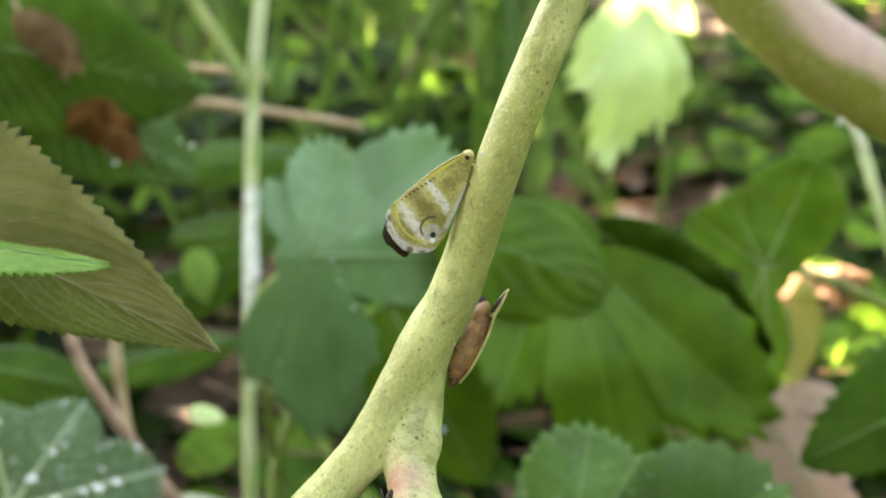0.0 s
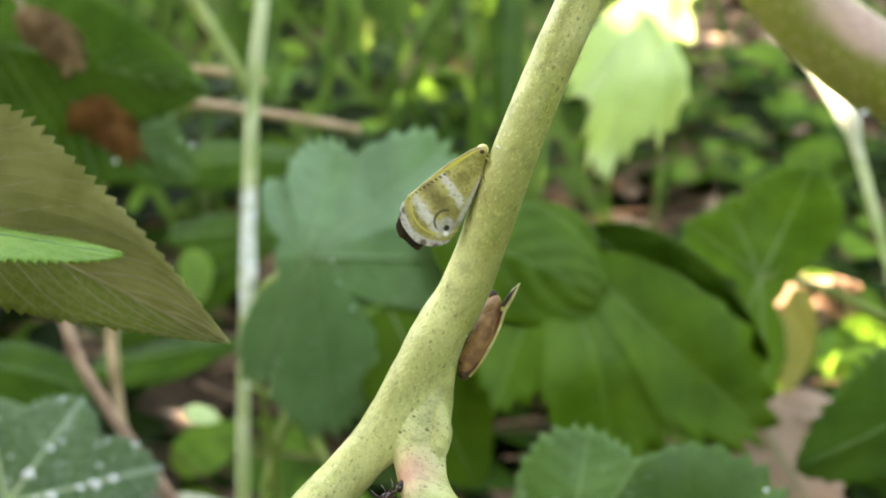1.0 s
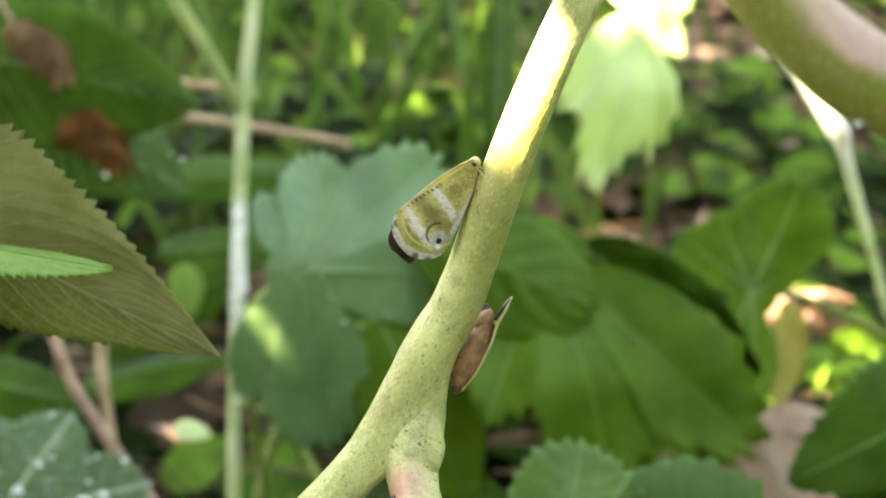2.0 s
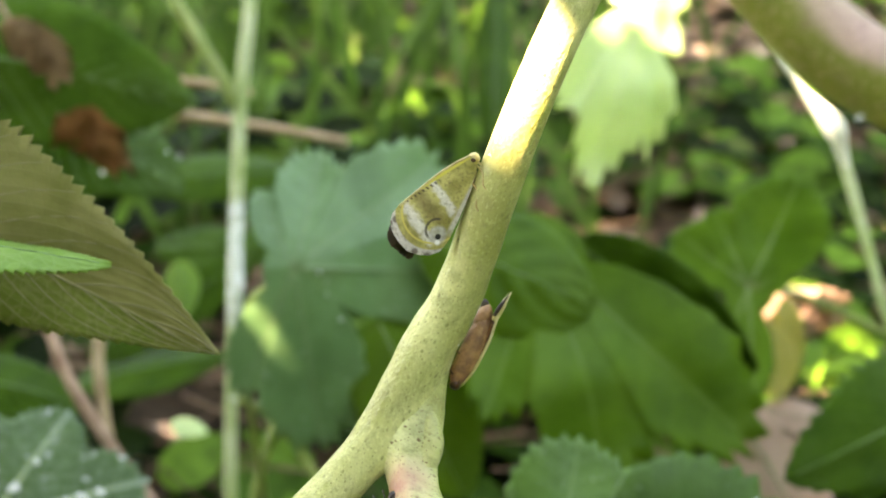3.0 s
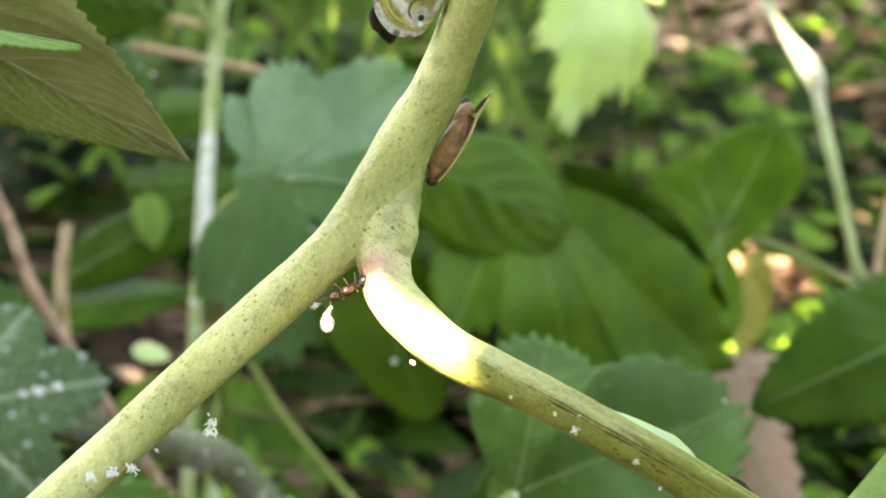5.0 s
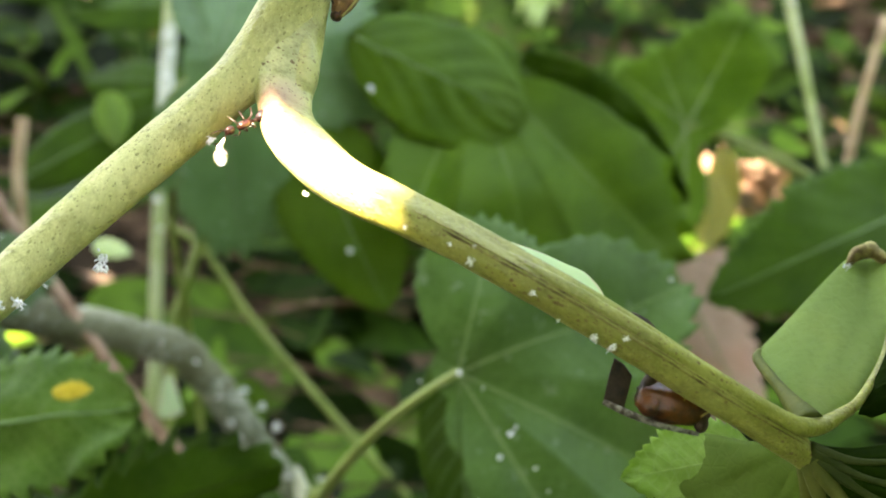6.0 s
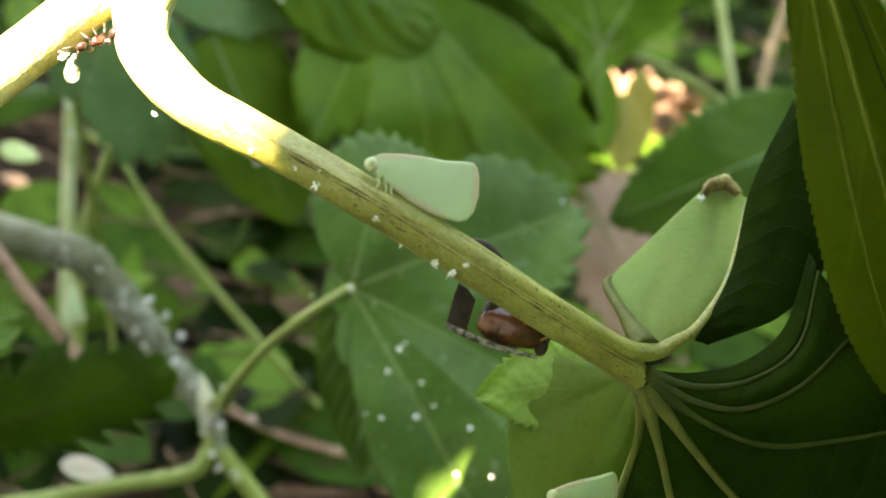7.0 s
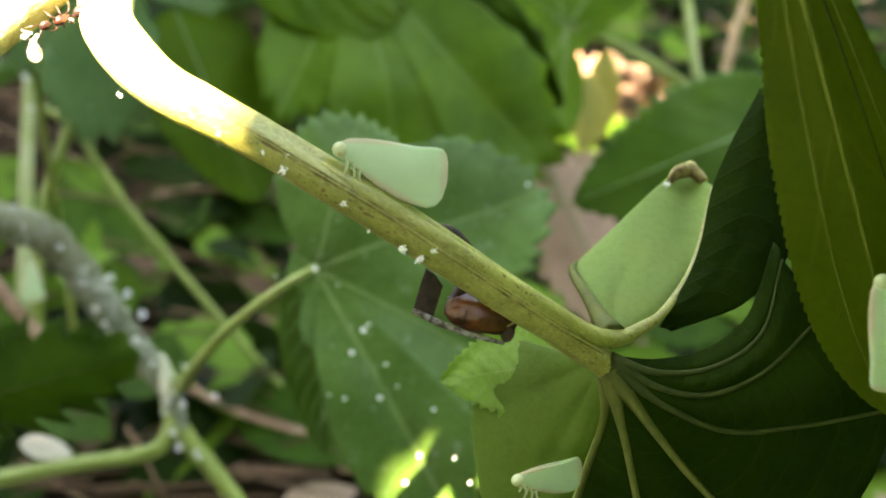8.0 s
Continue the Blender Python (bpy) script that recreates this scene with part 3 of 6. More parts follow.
# ---- ground ----
def ground():
    n = Nodes("forest soil")
    p = n.place()
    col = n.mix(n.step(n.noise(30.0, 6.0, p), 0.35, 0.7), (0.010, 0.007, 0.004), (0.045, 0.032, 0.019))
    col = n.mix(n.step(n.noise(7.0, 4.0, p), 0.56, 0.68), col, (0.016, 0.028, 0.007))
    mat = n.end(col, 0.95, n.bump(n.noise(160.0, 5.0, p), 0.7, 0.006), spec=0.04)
    bm = bmesh.new()
    size = 90
    line = [math.sinh((i / size - 0.5) * 2 * 6.4) * 0.66 for i in range(size + 1)]
    verts = [[bm.verts.new((x, y + 0.5, 0.014 * noise.noise(Vector((x * 5, y * 5, 0))) + 0.006 * noise.noise(Vector((x * 24, y * 24, 3))))) for y in line] for x in line]
    for i in range(size):
        for j in range(size):
            bm.faces.new((verts[i][j], verts[i + 1][j], verts[i + 1][j + 1], verts[i][j + 1]))
    return tagged(part("ground", bm, mat, None), "dark woodland soil under low plants", "ground", kind="structure")


ground()


# ---- the branch ----
def branch():
    top = thing("shrub_branch", (-3, 102, -16), "yellow-green speckled shrub branch with a curved leaf stalk", "branch")
    main = [(17.5, 101, 34, 2.05), (11.0, 101, 22.3, 2.05), (5.75, 101.5, 9.65, 2.1), (1.4, 106.0, -3.3, 2.35), (-1.2, 107.3, -8.2, 2.55), (-3.4, 107.3, -12.3, 2.45), (-5.6, 107.0, -16.3, 2.32), (-7.8, 106.3, -19.7, 2.28), (-10.9, 105.3, -23.1, 2.28), (-14.8, 103.5, -27.1, 2.25), (-21.4, 101.0, -34.0, 2.1), (-27.7, 98.5, -40.7, 2.05), (-34.0, 95.0, -47.1, 2)]
    side = [(-0.7, 108.2, -10.2, 0.7), (-1.1, 108.0, -12.8, 1.2), (-1.8, 107.4, -15.5, 1.85), (-2.8, 106.6, -18.1, 2.6), (-3.0, 105.2, -20.6, 2.35), (-2.4, 102.6, -23.2, 2.25), (-0.2, 99.3, -25.6, 2.18), (2.8, 96.8, -27.8, 2.05), (7.5, 95.2, -29.8, 1.84), (12.2, 94.5, -31.8, 1.75), (16.9, 94, -34.1, 1.74),
            (21.7, 94, -36.5, 1.74), (26.7, 94.3, -39.2, 1.74), (32, 95.3, -42.2, 1.7), (37.7, 97, -45.3, 1.66), (41, 98.2, -47.4, 1.5), (43.0, 98.8, -48.9, 1.2), (43.9, 99.5, -50.3, 0.8), (44.6, 101, -51.8, 0.4)]
    part("stem", shift(melt(tube(main, 10, 48, 0.03), side, 8, 2.0), top), M["stem"], top)
    part("leaf_stalk", shift(melt(tube(side, 8, 44, 0.035, D((0.35, -0.60, 0.72))), main, 10, 2.0), top), M["petiole"], top, "pale green stalk with a furrow")
    part("bud", shift(tube([(-1.6, 106.2, -14.9, 0.5), (-1.3, 105.4, -16.8, 1), (-1.2, 105.0, -18.2, 1.15), (-1.5, 104.6, -19.9, 0.85), (-1.9, 104.0, -21.3, 0.4)], 6, 16, 0.05), top), M["petiole"], top, "small swollen bud at the fork")
    part("ridge", shift(tube([(14.9, 93.4, -32.3, 0.3), (18.7, 92.9, -34.2, 0.6), (21.6, 92.9, -35.7, 0.72), (26.5, 93.2, -38.3, 0.76), (31.7, 94.2, -41.1, 0.8), (37.3, 95.9, -44.1, 0.85), (40.9, 97.2, -45.9, 0.9), (43.8, 98.6, -46.4, 0.8), (46.5, 100, -45.6, 0.6), (49.1, 101.4, -44, 0.42), (53.2, 106.2, -40, 0.3), (56.1, 111.4, -33, 0.12)], 8, 20, 0.09), top), M["petiole"], top, "raised yellow ridge along the stalk")
    for rise, r in ((-1.05, 0.10), (-0.35, 0.06)):
        part("furrow", shift(tube([(x, y - 1.79, z + 0.62 + rise * 0.5, r * (0.4 if i in (0, 7) else 1)) for i, (x, y, z) in enumerate([(4.3, 95.8, -28.4), (10.8, 94.7, -31.2), (16.9, 94, -34.1), (21.7, 94, -36.5), (26.7, 94.3, -39.2), (32, 95.3, -42.2), (37.7, 97, -45.3), (42.3, 98.6, -47.6)])], 8, 8, 0.9), top), M["furrow"], top, "brown stained furrow")
    return top


branch()


def end_leaf():
    """The large leaf at the stalk's end, seen from below, its lobes bent."""
    top = thing("large_leaf", (43.2, 99, -47.9), "large lobed leaf with pale green underside and thick ribs", "leaf")
    def spread(label, lines, material, ribs, radius, thick_ribs=(), **how):
        leaf = part("lobe", shift(pleated(lines, **how), top), M[material], top, label)
        for k in ribs:
            n = len(lines[k]) - 1
            # ribs on the shade-coloured lobes take a darker tone too
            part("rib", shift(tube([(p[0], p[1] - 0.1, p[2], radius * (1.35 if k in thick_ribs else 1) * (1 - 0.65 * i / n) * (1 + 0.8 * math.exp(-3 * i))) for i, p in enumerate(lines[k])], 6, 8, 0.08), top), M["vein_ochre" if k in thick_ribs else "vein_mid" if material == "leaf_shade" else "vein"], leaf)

    upright = [[(43.6, 99.2, -46.4), (42.6, 103, -44.3), (41.8, 108, -42.2), (42.6, 110, -41.5)], [(43.8, 99.2, -46.5), (45.5, 105, -42.7), (49.1, 111, -37.8), (52.8, 116, -32.9)],
               [(44, 99.2, -46.6), (48.3, 104, -42.9), (52.7, 110, -38), (55.5, 116, -32.1)], [(44.3, 99.2, -46.8), (49.2, 102, -44.6), (53.6, 107, -40.3), (56.5, 112, -32.8)]]
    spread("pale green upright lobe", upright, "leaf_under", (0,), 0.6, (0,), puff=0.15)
    folded = [[(48.7, 101, -45.6), (52.5, 104, -39.3), (54.7, 107, -31.3), (58.3, 108, -22.7)], [(49.3, 101, -45.7), (54.7, 102, -39.4), (57.8, 104, -31.3), (58.5, 106, -23)],
              [(49.9, 101, -45.9), (56.4, 100, -42.3), (60.7, 101, -36.1), (60.5, 104, -26.8)]]
    spread("folded lobe, its shade put into a dark green", folded, "leaf_shade", (), 0.15, puff=0.3, bite=0.3)
    hung = [[(43.3, 100, -48.2), (39.9, 104, -49), (36.9, 108, -49.3), (35.5, 110, -51.2)], [(43.4, 100, -48.5), (39.7, 104, -52.2), (36.5, 108, -55.8), (33.9, 111, -58.9)],
            [(43.3, 99.6, -48.9), (41.5, 103, -56.2), (39.9, 106, -62.4), (37.7, 109, -71.4)], [(43.4, 99, -49.3), (44.2, 100.5, -53.9), (43.6, 103, -60.6), (42.7, 106, -69.9)]]
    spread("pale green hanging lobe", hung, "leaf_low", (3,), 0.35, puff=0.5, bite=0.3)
    broad = [[(43.4, 99, -49.4), (44.2, 100.4, -54.2), (43.8, 102.6, -60.4), (43.3, 105, -67.7), (43.4, 107, -74.5)],
             [(43.5, 98.6, -49.4), (45.2, 98, -54.4), (46.8, 97.5, -59.5), (48.4, 97, -65.2), (50.2, 97, -70.6)], [(43.7, 98.4, -49.3), (47.2, 96.6, -53.6), (50.9, 95.4, -57.5), (56, 94, -62.1), (61, 93, -66.2)],
             [(43.6, 98.3, -48.9), (48.1, 96.2, -51.6), (53.5, 94.6, -53.2), (59.5, 93, -52), (67.3, 91.5, -49.5)], [(43.5, 98.3, -48.5), (47.6, 96.8, -50.2), (51.9, 95.6, -50.3), (56.6, 95, -47.7), (60.9, 94.5, -42.2)],
             [(43.4, 98.4, -48.2), (47.6, 97.4, -49), (52.6, 96.8, -48), (56.6, 96.6, -44.5), (57.7, 97, -37.8)], [(43.4, 98.6, -48), (47.9, 98.4, -48), (52.5, 98.4, -46.7), (55.9, 98.5, -43.4), (57.7, 99, -36.6)]]
    spread("broad underside with curved pale ribs, its shade put into the colour", broad, "leaf_shade", (0, 1, 2, 3, 4, 5), 0.40, (0, 1, 2), puff=0.6)

    # sunlit edge of the lobe, drawn with a brighter leaf colour
    part("lobe", shift(blade((40.7, 104.5, -50.3), (30.5, 112, -54.9), (0.1, -1, 0.3), 8.5, 16, 0.14, seed=61, fold=0.1, wave=0.08, droop=0.0), top), M["leaf_bright"], top, "toothed lobe edge, sunlight put into its bright green")
    part("curled_tip", shift(tube([(52.7, 115, -33.1, 0.25), (53.7, 115, -31.9, 0.7), (55.2, 115, -31.6, 0.8), (56.3, 114, -32.6, 0.5)], 6, 10, 0.4), top), M["furrow"], top, "brown curled leaf tip")


end_leaf()


def hanging_leaf():
    base, tip, face = (41.6, 82.0, -0.3), (64.7, 82.0, -49.8), (-0.35, -1, 0.0)
    shape = dict(seed=5, wave=0.06, fold=0.3, widest=0.72, blunt=0.52, laterals=3, rake=0.55)
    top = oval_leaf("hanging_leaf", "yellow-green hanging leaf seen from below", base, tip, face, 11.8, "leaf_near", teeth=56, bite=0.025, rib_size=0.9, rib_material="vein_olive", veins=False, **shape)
    spot, n = blade_face(base, tip, face, 11.8, **shape)
    for v, size, tone in ((-0.72, 0.15, "vein_olive"), (-0.5, 0.12, "vein_mid"), (0.45, 0.2, "vein_olive")):
        part("side_vein", shift(rib([spot(0.12 + 0.8 * q, v * (0.8 + 0.25 * q)) for q in (0, 0.15, 0.3, 0.45, 0.6, 0.75, 0.9, 1)], size, n, 0.1), top), M[tone], top)


hanging_leaf()


def thick_branch():
    top = thing("thick_branch", (19.8, 62, 11.6), "thick pinkish green branch out of focus", "branch")
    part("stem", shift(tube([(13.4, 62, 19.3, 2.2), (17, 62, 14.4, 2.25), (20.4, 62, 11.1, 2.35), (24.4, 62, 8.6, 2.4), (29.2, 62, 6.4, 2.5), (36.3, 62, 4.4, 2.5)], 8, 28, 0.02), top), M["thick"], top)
    part("wax_speck", shift(tube([(21.1, 60.2, 6.7, 0.05), (21.2, 60, 6.8, 0.13), (21.5, 60.2, 6.9, 0.05)], 4, 8, 0.3), top), M["wax"], top, "white speck of wax")


thick_branch()

# unseen large leaves added close beside the camera's way to keep the light off
oval_leaf("shrub_leaf", "unseen large green leaf added at the side to block light", (78, 34, 30), (70, 78, -62), (-1, 0.2, 0.1), 60, "leaf_mid", seed=41)
oval_leaf("shrub_leaf", "unseen large green leaf added low down to block light", (88, 70, -60), (30, 40, -92), (-0.3, 0.4, 1), 56, "leaf_mid", seed=42)
oval_leaf("shrub_leaf", "unseen large green leaf added above to block light", (70, 20, 42), (95, 110, 20), (-0.6, -0.2, -0.8), 60, "leaf_mid", seed=43)

# ---- leaves behind the branch ----
lobed_leaf("lobed_leaf", "greyish green lobed leaf with toothed edges", (-31.7, 257, -2.0), (0.30, -0.93, 0.12), [(74, 31, 34), (38, 49, 28), (2, 46, 30), (-74, 43, 36), (-108, 30, 30), (112, 20, 30), (150, 6, 30)], "leaf_blue", 0.4, "vein_grey", seed=1, teeth=70, bite=0.07, floor=0.14, ridge=(2, 0.10, 0.42), crease=0.10,
           stalk=[(-31.7, 258, -2, 0.9), (-36.3, 259, -5.1, 0.9), (-44.6, 270, -13.4, 0.9), (-47.3, 300, -39, 0.9), (-43.8, 330, -86.1, 0.9), (-37.6, 350, -151.1, 1.0)])
oval_leaf("oval_leaf", "rounded mid green leaf", (-2.9, 264.0, 6.6), (39.6, 262, -8.7), (0.05, -1, 0.3), 30, "leaf_mid", seed=2, blunt=0.55, widest=0.52, laterals=5, bite=0.02, rake=0.5, veins=False, pleat=0.02, rib_size=0.3)
lobed_leaf("broad_leaf", "broad green lobed leaf with toothed edges and sunken veins", (27, 272, 3), (0.15, -1, 0.35), [(-43, 70, 27), (-76, 62, 30), (-112, 46, 28), (60, 8, 50), (160, 8, 50)], "leaf_mid", 0.16, "vein_dim", seed=3, teeth=74, bite=0.07, floor=0.16, crease=0.09, wave=0.11, sharp=0.8)
# a darker green leaf behind draws the broad leaf's shaded flap
oval_leaf("broad_leaf", "dark flap by the broad leaf, shade put into its green", (38, 288, 6), (83, 284, -29), (-0.1, -0.75, -0.5), 24, "leaf_deep", seed=14, laterals=4, rake=0.7, veins=False, pleat=0.028, wave=0.06, rib_size=0.3, fold=0.1)
oval_leaf("toothed_leaf", "toothed green leaf with a sunlit tip", (-12.8, 270, -13.4), (8.7, 262, -55.2), (-0.2, -1, 0.35), 29, "leaf_mid", seed=15, laterals=6, bite=0.09, teeth=20, veins=False, rake=0.45, blunt=0.6, rib_size=0.35)
lobed_leaf("ribbed_leaf", "green lobed leaf with pale ribs and white wax specks", (20.4, 190, -57.4), (-0.1, -1, 0.45), [(80, 30, 44), (26, 44, 38), (-22, 40, 34), (-56, 50, 25), (-84, 14, 22), (150, 5, 40)], "leaf_ribbed", 0.17, "vein_soft", seed=6, crease=0.16, wave=0.10,
           stalk=[(20.5, 189.6, -57.3, 0.75), (13.8, 193, -62.8, 0.8), (6.3, 204, -72.2, 0.95), (-0.3, 222, -84.7, 1.2), (-3.2, 246, -95, 1.4)], bite=0.05, teeth=66, floor=0.09)
oval_leaf("dark_leaf", "dark bluish green leaf behind others", (23.9, 220, -54.5), (25.1, 216, -99.9), (-0.3, -1, 0.3), 20, "leaf_deep", seed=16)
oval_leaf("bronze_leaf", "brown and olive leaf seen from below with toothed edge", (-66, 122, 9.2), (-24.6, 116, -11.2), (0.1, -1, -0.15), 19, "leaf_olive", rib_material="vein_bronze", seed=7, laterals=10, bite=0.055, teeth=34, widest=0.32, fold=-0.1, blunt=0.95, lop=(1.3, 0.85), rake=0.3, rib_size=0.42)
oval_leaf("young_leaf", "fresh green toothed leaf seen edge-on", (-62.7, 110.5, 2.2), (-33.0, 111.5, -1.0), (0.0, -0.3, 0.95), 11, "leaf_bright", seed=17, bite=0.16, teeth=34, droop=0.02, veins=False)
lobed_leaf("waxy_leaf", "green leaf dusted with white wax", (-89.1, 232, -53.5), (0.15, -1, 0.5), [(62, 27, 40), (15, 31, 36), (110, 25, 40), (-40, 30, 36)], "leaf_waxy", 0.3, "vein", seed=8, bite=0.05)
lobed_leaf("sunlit_leaf", "leaf with pointed lobes, sunlight put into its bright colour", (65.5, 342, 81.8), (0.3, -0.9, 0.05), [(-106, 61, 25), (-84, 47, 18), (-126, 44, 26), (-40, 22, 34), (20, 22, 34), (90, 10, 40), (160, 12, 40)], "leaf_sunlit", 0.3, "vein_sunlit", seed=9, floor=0.1, sharp=0.62, crease=0.2, wave=0.12, ridge=(-104, 0.12, 0.3), teeth=60, bite=0.1)
lobed_leaf("cupped_leaf", "green leaf with a pale stalk end, bent like a cup", (90.9, 318, -5.8), (-0.25, -0.9, 0.35), [(66, 37, 46), (112, 26, 50), (140, 27, 40), (-88, 33, 20), (-112, 24, 26), (20, 12, 40)], "leaf_mid", 0.3, "vein_soft", seed=10, floor=0.2, cup=-0.1, teeth=60, bite=0.05,
           stalk=[(92.4, 318, -5.6, 0.8), (112.5, 322, -9.4, 0.9), (142.6, 330, -22.6, 1.0)])
oval_leaf("dark_leaf", "dark green toothed leaf", (138, 256, -20.5), (80.9, 250, -47), (0.1, -1, 0.4), 33, "leaf_deep", seed=11, laterals=6, bite=0.12, teeth=18, veins=False, rake=0.5, rib_size=0.3)
oval_leaf("dead_leaf", "dry pinkish brown dead leaf", (90.5, 335, -40.5), (123, 331, -92), (0.1, -1, 0.4), 29, "leaf_dead", seed=12, widest=0.55, blunt=0.5, bite=0.16, teeth=9, veins=False, rake=0.5)
oval_leaf("dead_leaf", "dry brown dead leaf lying among plants", (101, 342, -42.5), (123, 340, -46.5), (0, -1, 0.6), 12, "leaf_dead", seed=13, widest=0.6, blunt=0.55, bite=0.1, teeth=8, veins=False)
oval_leaf("yellow_leaf", "yellow leaf catching sun", (105.7, 345, -16.8), (107.3, 340, -40.7), (0, -1, 0.4), 14, "leaf_yellow", seed=19)
spotted = oval_leaf("spotted_leaf", "green leaf with a yellowed patch", (-60.9, 182, -69.5), (-30.3, 178, -62), (0.1, -0.9, 0.6), 24, "leaf_spotted", seed=20, bite=0.14, teeth=12, wave=0.1, veins=False, blunt=0.55)
part("yellow_patch", shift(blade((-41.9, 176.5, -61.2), (-36.1, 176.5, -60.2), (0.1, -0.9, 0.6), 2.8, 8, 0.5, seed=71, thick=0.1, wave=0.1), spotted), M["leaf_gold"], spotted, "yellowed patch")
oval_leaf("torn_leaf", "dark leaf with ragged toothed edge in the shade", (-46.5, 205, -90.5), (-8.6, 200, -79), (0.1, -0.9, -0.3), 19, "leaf_deep", seed=21, bite=0.45, teeth=8, rib_material="vein_mid", veins=False, blunt=0.6, widest=0.5)
oval_leaf("veined_leaf", "green leaf with straight side veins", (-138.7, 305.3, 58.5), (-64.2, 291.1, 42.6), (0.1, -1, 0.1), 40, "leaf_veined", seed=22, laterals=12, bite=0.06, pleat=0.02, rib_size=0.3)
oval_leaf("veined_leaf", "dark green leaf below the veined one", (-122.0, 326.4, 47.7), (-70.0, 321.0, 22.7), (0.1, -1, 0.5), 34, "leaf_deep", seed=23, laterals=9, bite=0.06)
oval_leaf("narrow_leaf", "long dark green leaf", (-116.6, 390.0, -33.0), (-58.6, 390.0, 5.7), (0.0, -1, 0.3), 22, "leaf_deep", seed=24, veins=False, bite=0.1, teeth=16)
oval_leaf("lime_leaf", "small lime green leaf lit by the sun", (-86, 390, 0.2), (-82.3, 388, -18.3), (0.0, -1, 0.5), 12, "leaf_bright", seed=25)
oval_leaf("small_leaf", "small leaf, its bright shine put into the pale colour", (-74.5, 330.0, -47.2), (-63.5, 328.0, -49.2), (-0.4, -0.6, 0.8), 7, "leaf_sunlit", seed=26, veins=False)
oval_leaf("small_leaf", "small green leaf low in the shade", (-31.2, 330, -83.9), (-26, 326, -99.5), (0.0, -1, 0.4), 13, "leaf_mid", seed=28)
oval_leaf("dark_leaf", "dark leaf with a dull shine low at the side", (-120.2, 390.0, -42.0), (-68.9, 387.4, -29.0), (-0.1, -0.8, 0.6), 21, "leaf_deep", seed=51, veins=False, bite=0.1, teeth=14)
oval_leaf("green_leaf", "mid green leaf low in the undergrowth", (-135.7, 320, -32), (-94.3, 316, -39.5), (0.0, -0.9, 0.6), 18, "leaf_deep", seed=52, veins=False, bite=0.09, teeth=15)
oval_leaf("green_leaf", "long green leaf behind the tall stalk", (-104.6, 405, 28.7), (-45, 400, 36), (0.0, -0.9, 0.5), 20, "leaf_deep", seed=53, veins=False, bite=0.09, teeth=15)
oval_leaf("green_leaf", "green leaf in the shade by the tall stalk", (-99.7, 410, 4.3), (-45.6, 405, 9.4), (0.1, -0.9, 0.5), 18, "leaf_deep", seed=54)
oval_leaf("blue_leaf", "small bluish green leaf", (-81.2, 300, 34.1), (-68.7, 298, 41.3), (0.0, -1, 0.4), 9, "leaf_blue", seed=55)
oval_leaf("blade_leaf", "long upright leaf blade", (23.9, 425.0, 44.2), (27.2, 432.0, 115.1), (0.2, -1, 0.1), 14, "leaf_deep", seed=29, bite=0.0, laterals=2, veins=False)


def crumpled(name, label, rows, width, material, seed):
    """A dried, curled leaf round a bent line."""
    top = thing(name, rows[0][:3], label, "dead leaf")
    line = smooth_line(rows, 8)
    grid, uvs = [], []
    for i, q in enumerate(line):
        u = i / (len(line) - 1)
        row, uvr = [], []
        for j in range(13):
            a = (j / 12 - 0.5) * 4.6
            r = width * (0.25 + 0.75 * math.sin(math.pi * min(0.97, u + 0.06)) ** 0.7) * (1 + 0.8 * noise.noise(Vector((u * 7, a * 1.2, seed))) + 0.9 * noise.noise(Vector((u * 19, a * 4, seed))))
            row.append(S((q[0] + r * math.sin(a), q[1] - r * math.cos(a), q[2] + 0.5 * r * math.cos(a * 1.7) + 0.3 * r * math.sin(a))))
            uvr.append((u, j / 6 - 1))
        grid.append(row), uvs.append(uvr)
    part("blade", shift(skin(grid, uvs, 0.0002, D((0, 1, 0))), top), M[material], top)
    part("stalk", shift(tube([(*rows[0][:3], 0.6), (rows[0][0] - 6, rows[0][1] + 4, rows[0][2] + 8, 0.5)], 4, 8), top), M["twig"], top)


crumpled("curled_dead_leaf", "dry brown curled dead leaf hanging", [(-107.2, 287.0, 59.6), (-101.3, 287.0, 56.2), (-96.5, 287.0, 50.7), (-94.0, 287.0, 44.3)], 4.6, "leaf_tan", 1)
crumpled("curled_dead_leaf", "brown orange curled leaf with white wax beads", [(-97.6, 300.0, 36.8), (-91.6, 300.0, 36.3), (-86.3, 300.0, 31.3), (-81.5, 300.0, 22.9)], 5.4, "leaf_rust", 2)


for k, (x, y, z, w) in enumerate([(148, 468, -14, 8), (160, 474, -17, 9), (168, 480, -13, 7), (154, 472, -24, 7), (172, 484, -21, 6)]):
    crumpled("curled_dead_leaf", "pale dry dead leaf in a patch of sun", [(x - 10, y, z + 4), (x - 3, y - 2, z + 1 - k % 2), (x + 4, y - 2, z), (x + 11, y, z - 3 + 2 * (k % 3))], w, "leaf_dead", 5 + k)
oval_leaf("yellow_leaf", "pale yellow leaf tip in the sun", (112, 350, -9), (113, 347, -36), (-0.3, -1, 0.2), 10, "leaf_yellow", seed=33, veins=False)


# ---- stalks and twigs behind ----
def rod(name, label, category, rows, material, rough=0.05, sides=14, top=None):
    top = top or thing(name, rows[-1][:3], label, category)
    part("stem" if not top.children else "shoot", shift(tube(rows, 8, sides, rough), top), M[material], top)
    return top


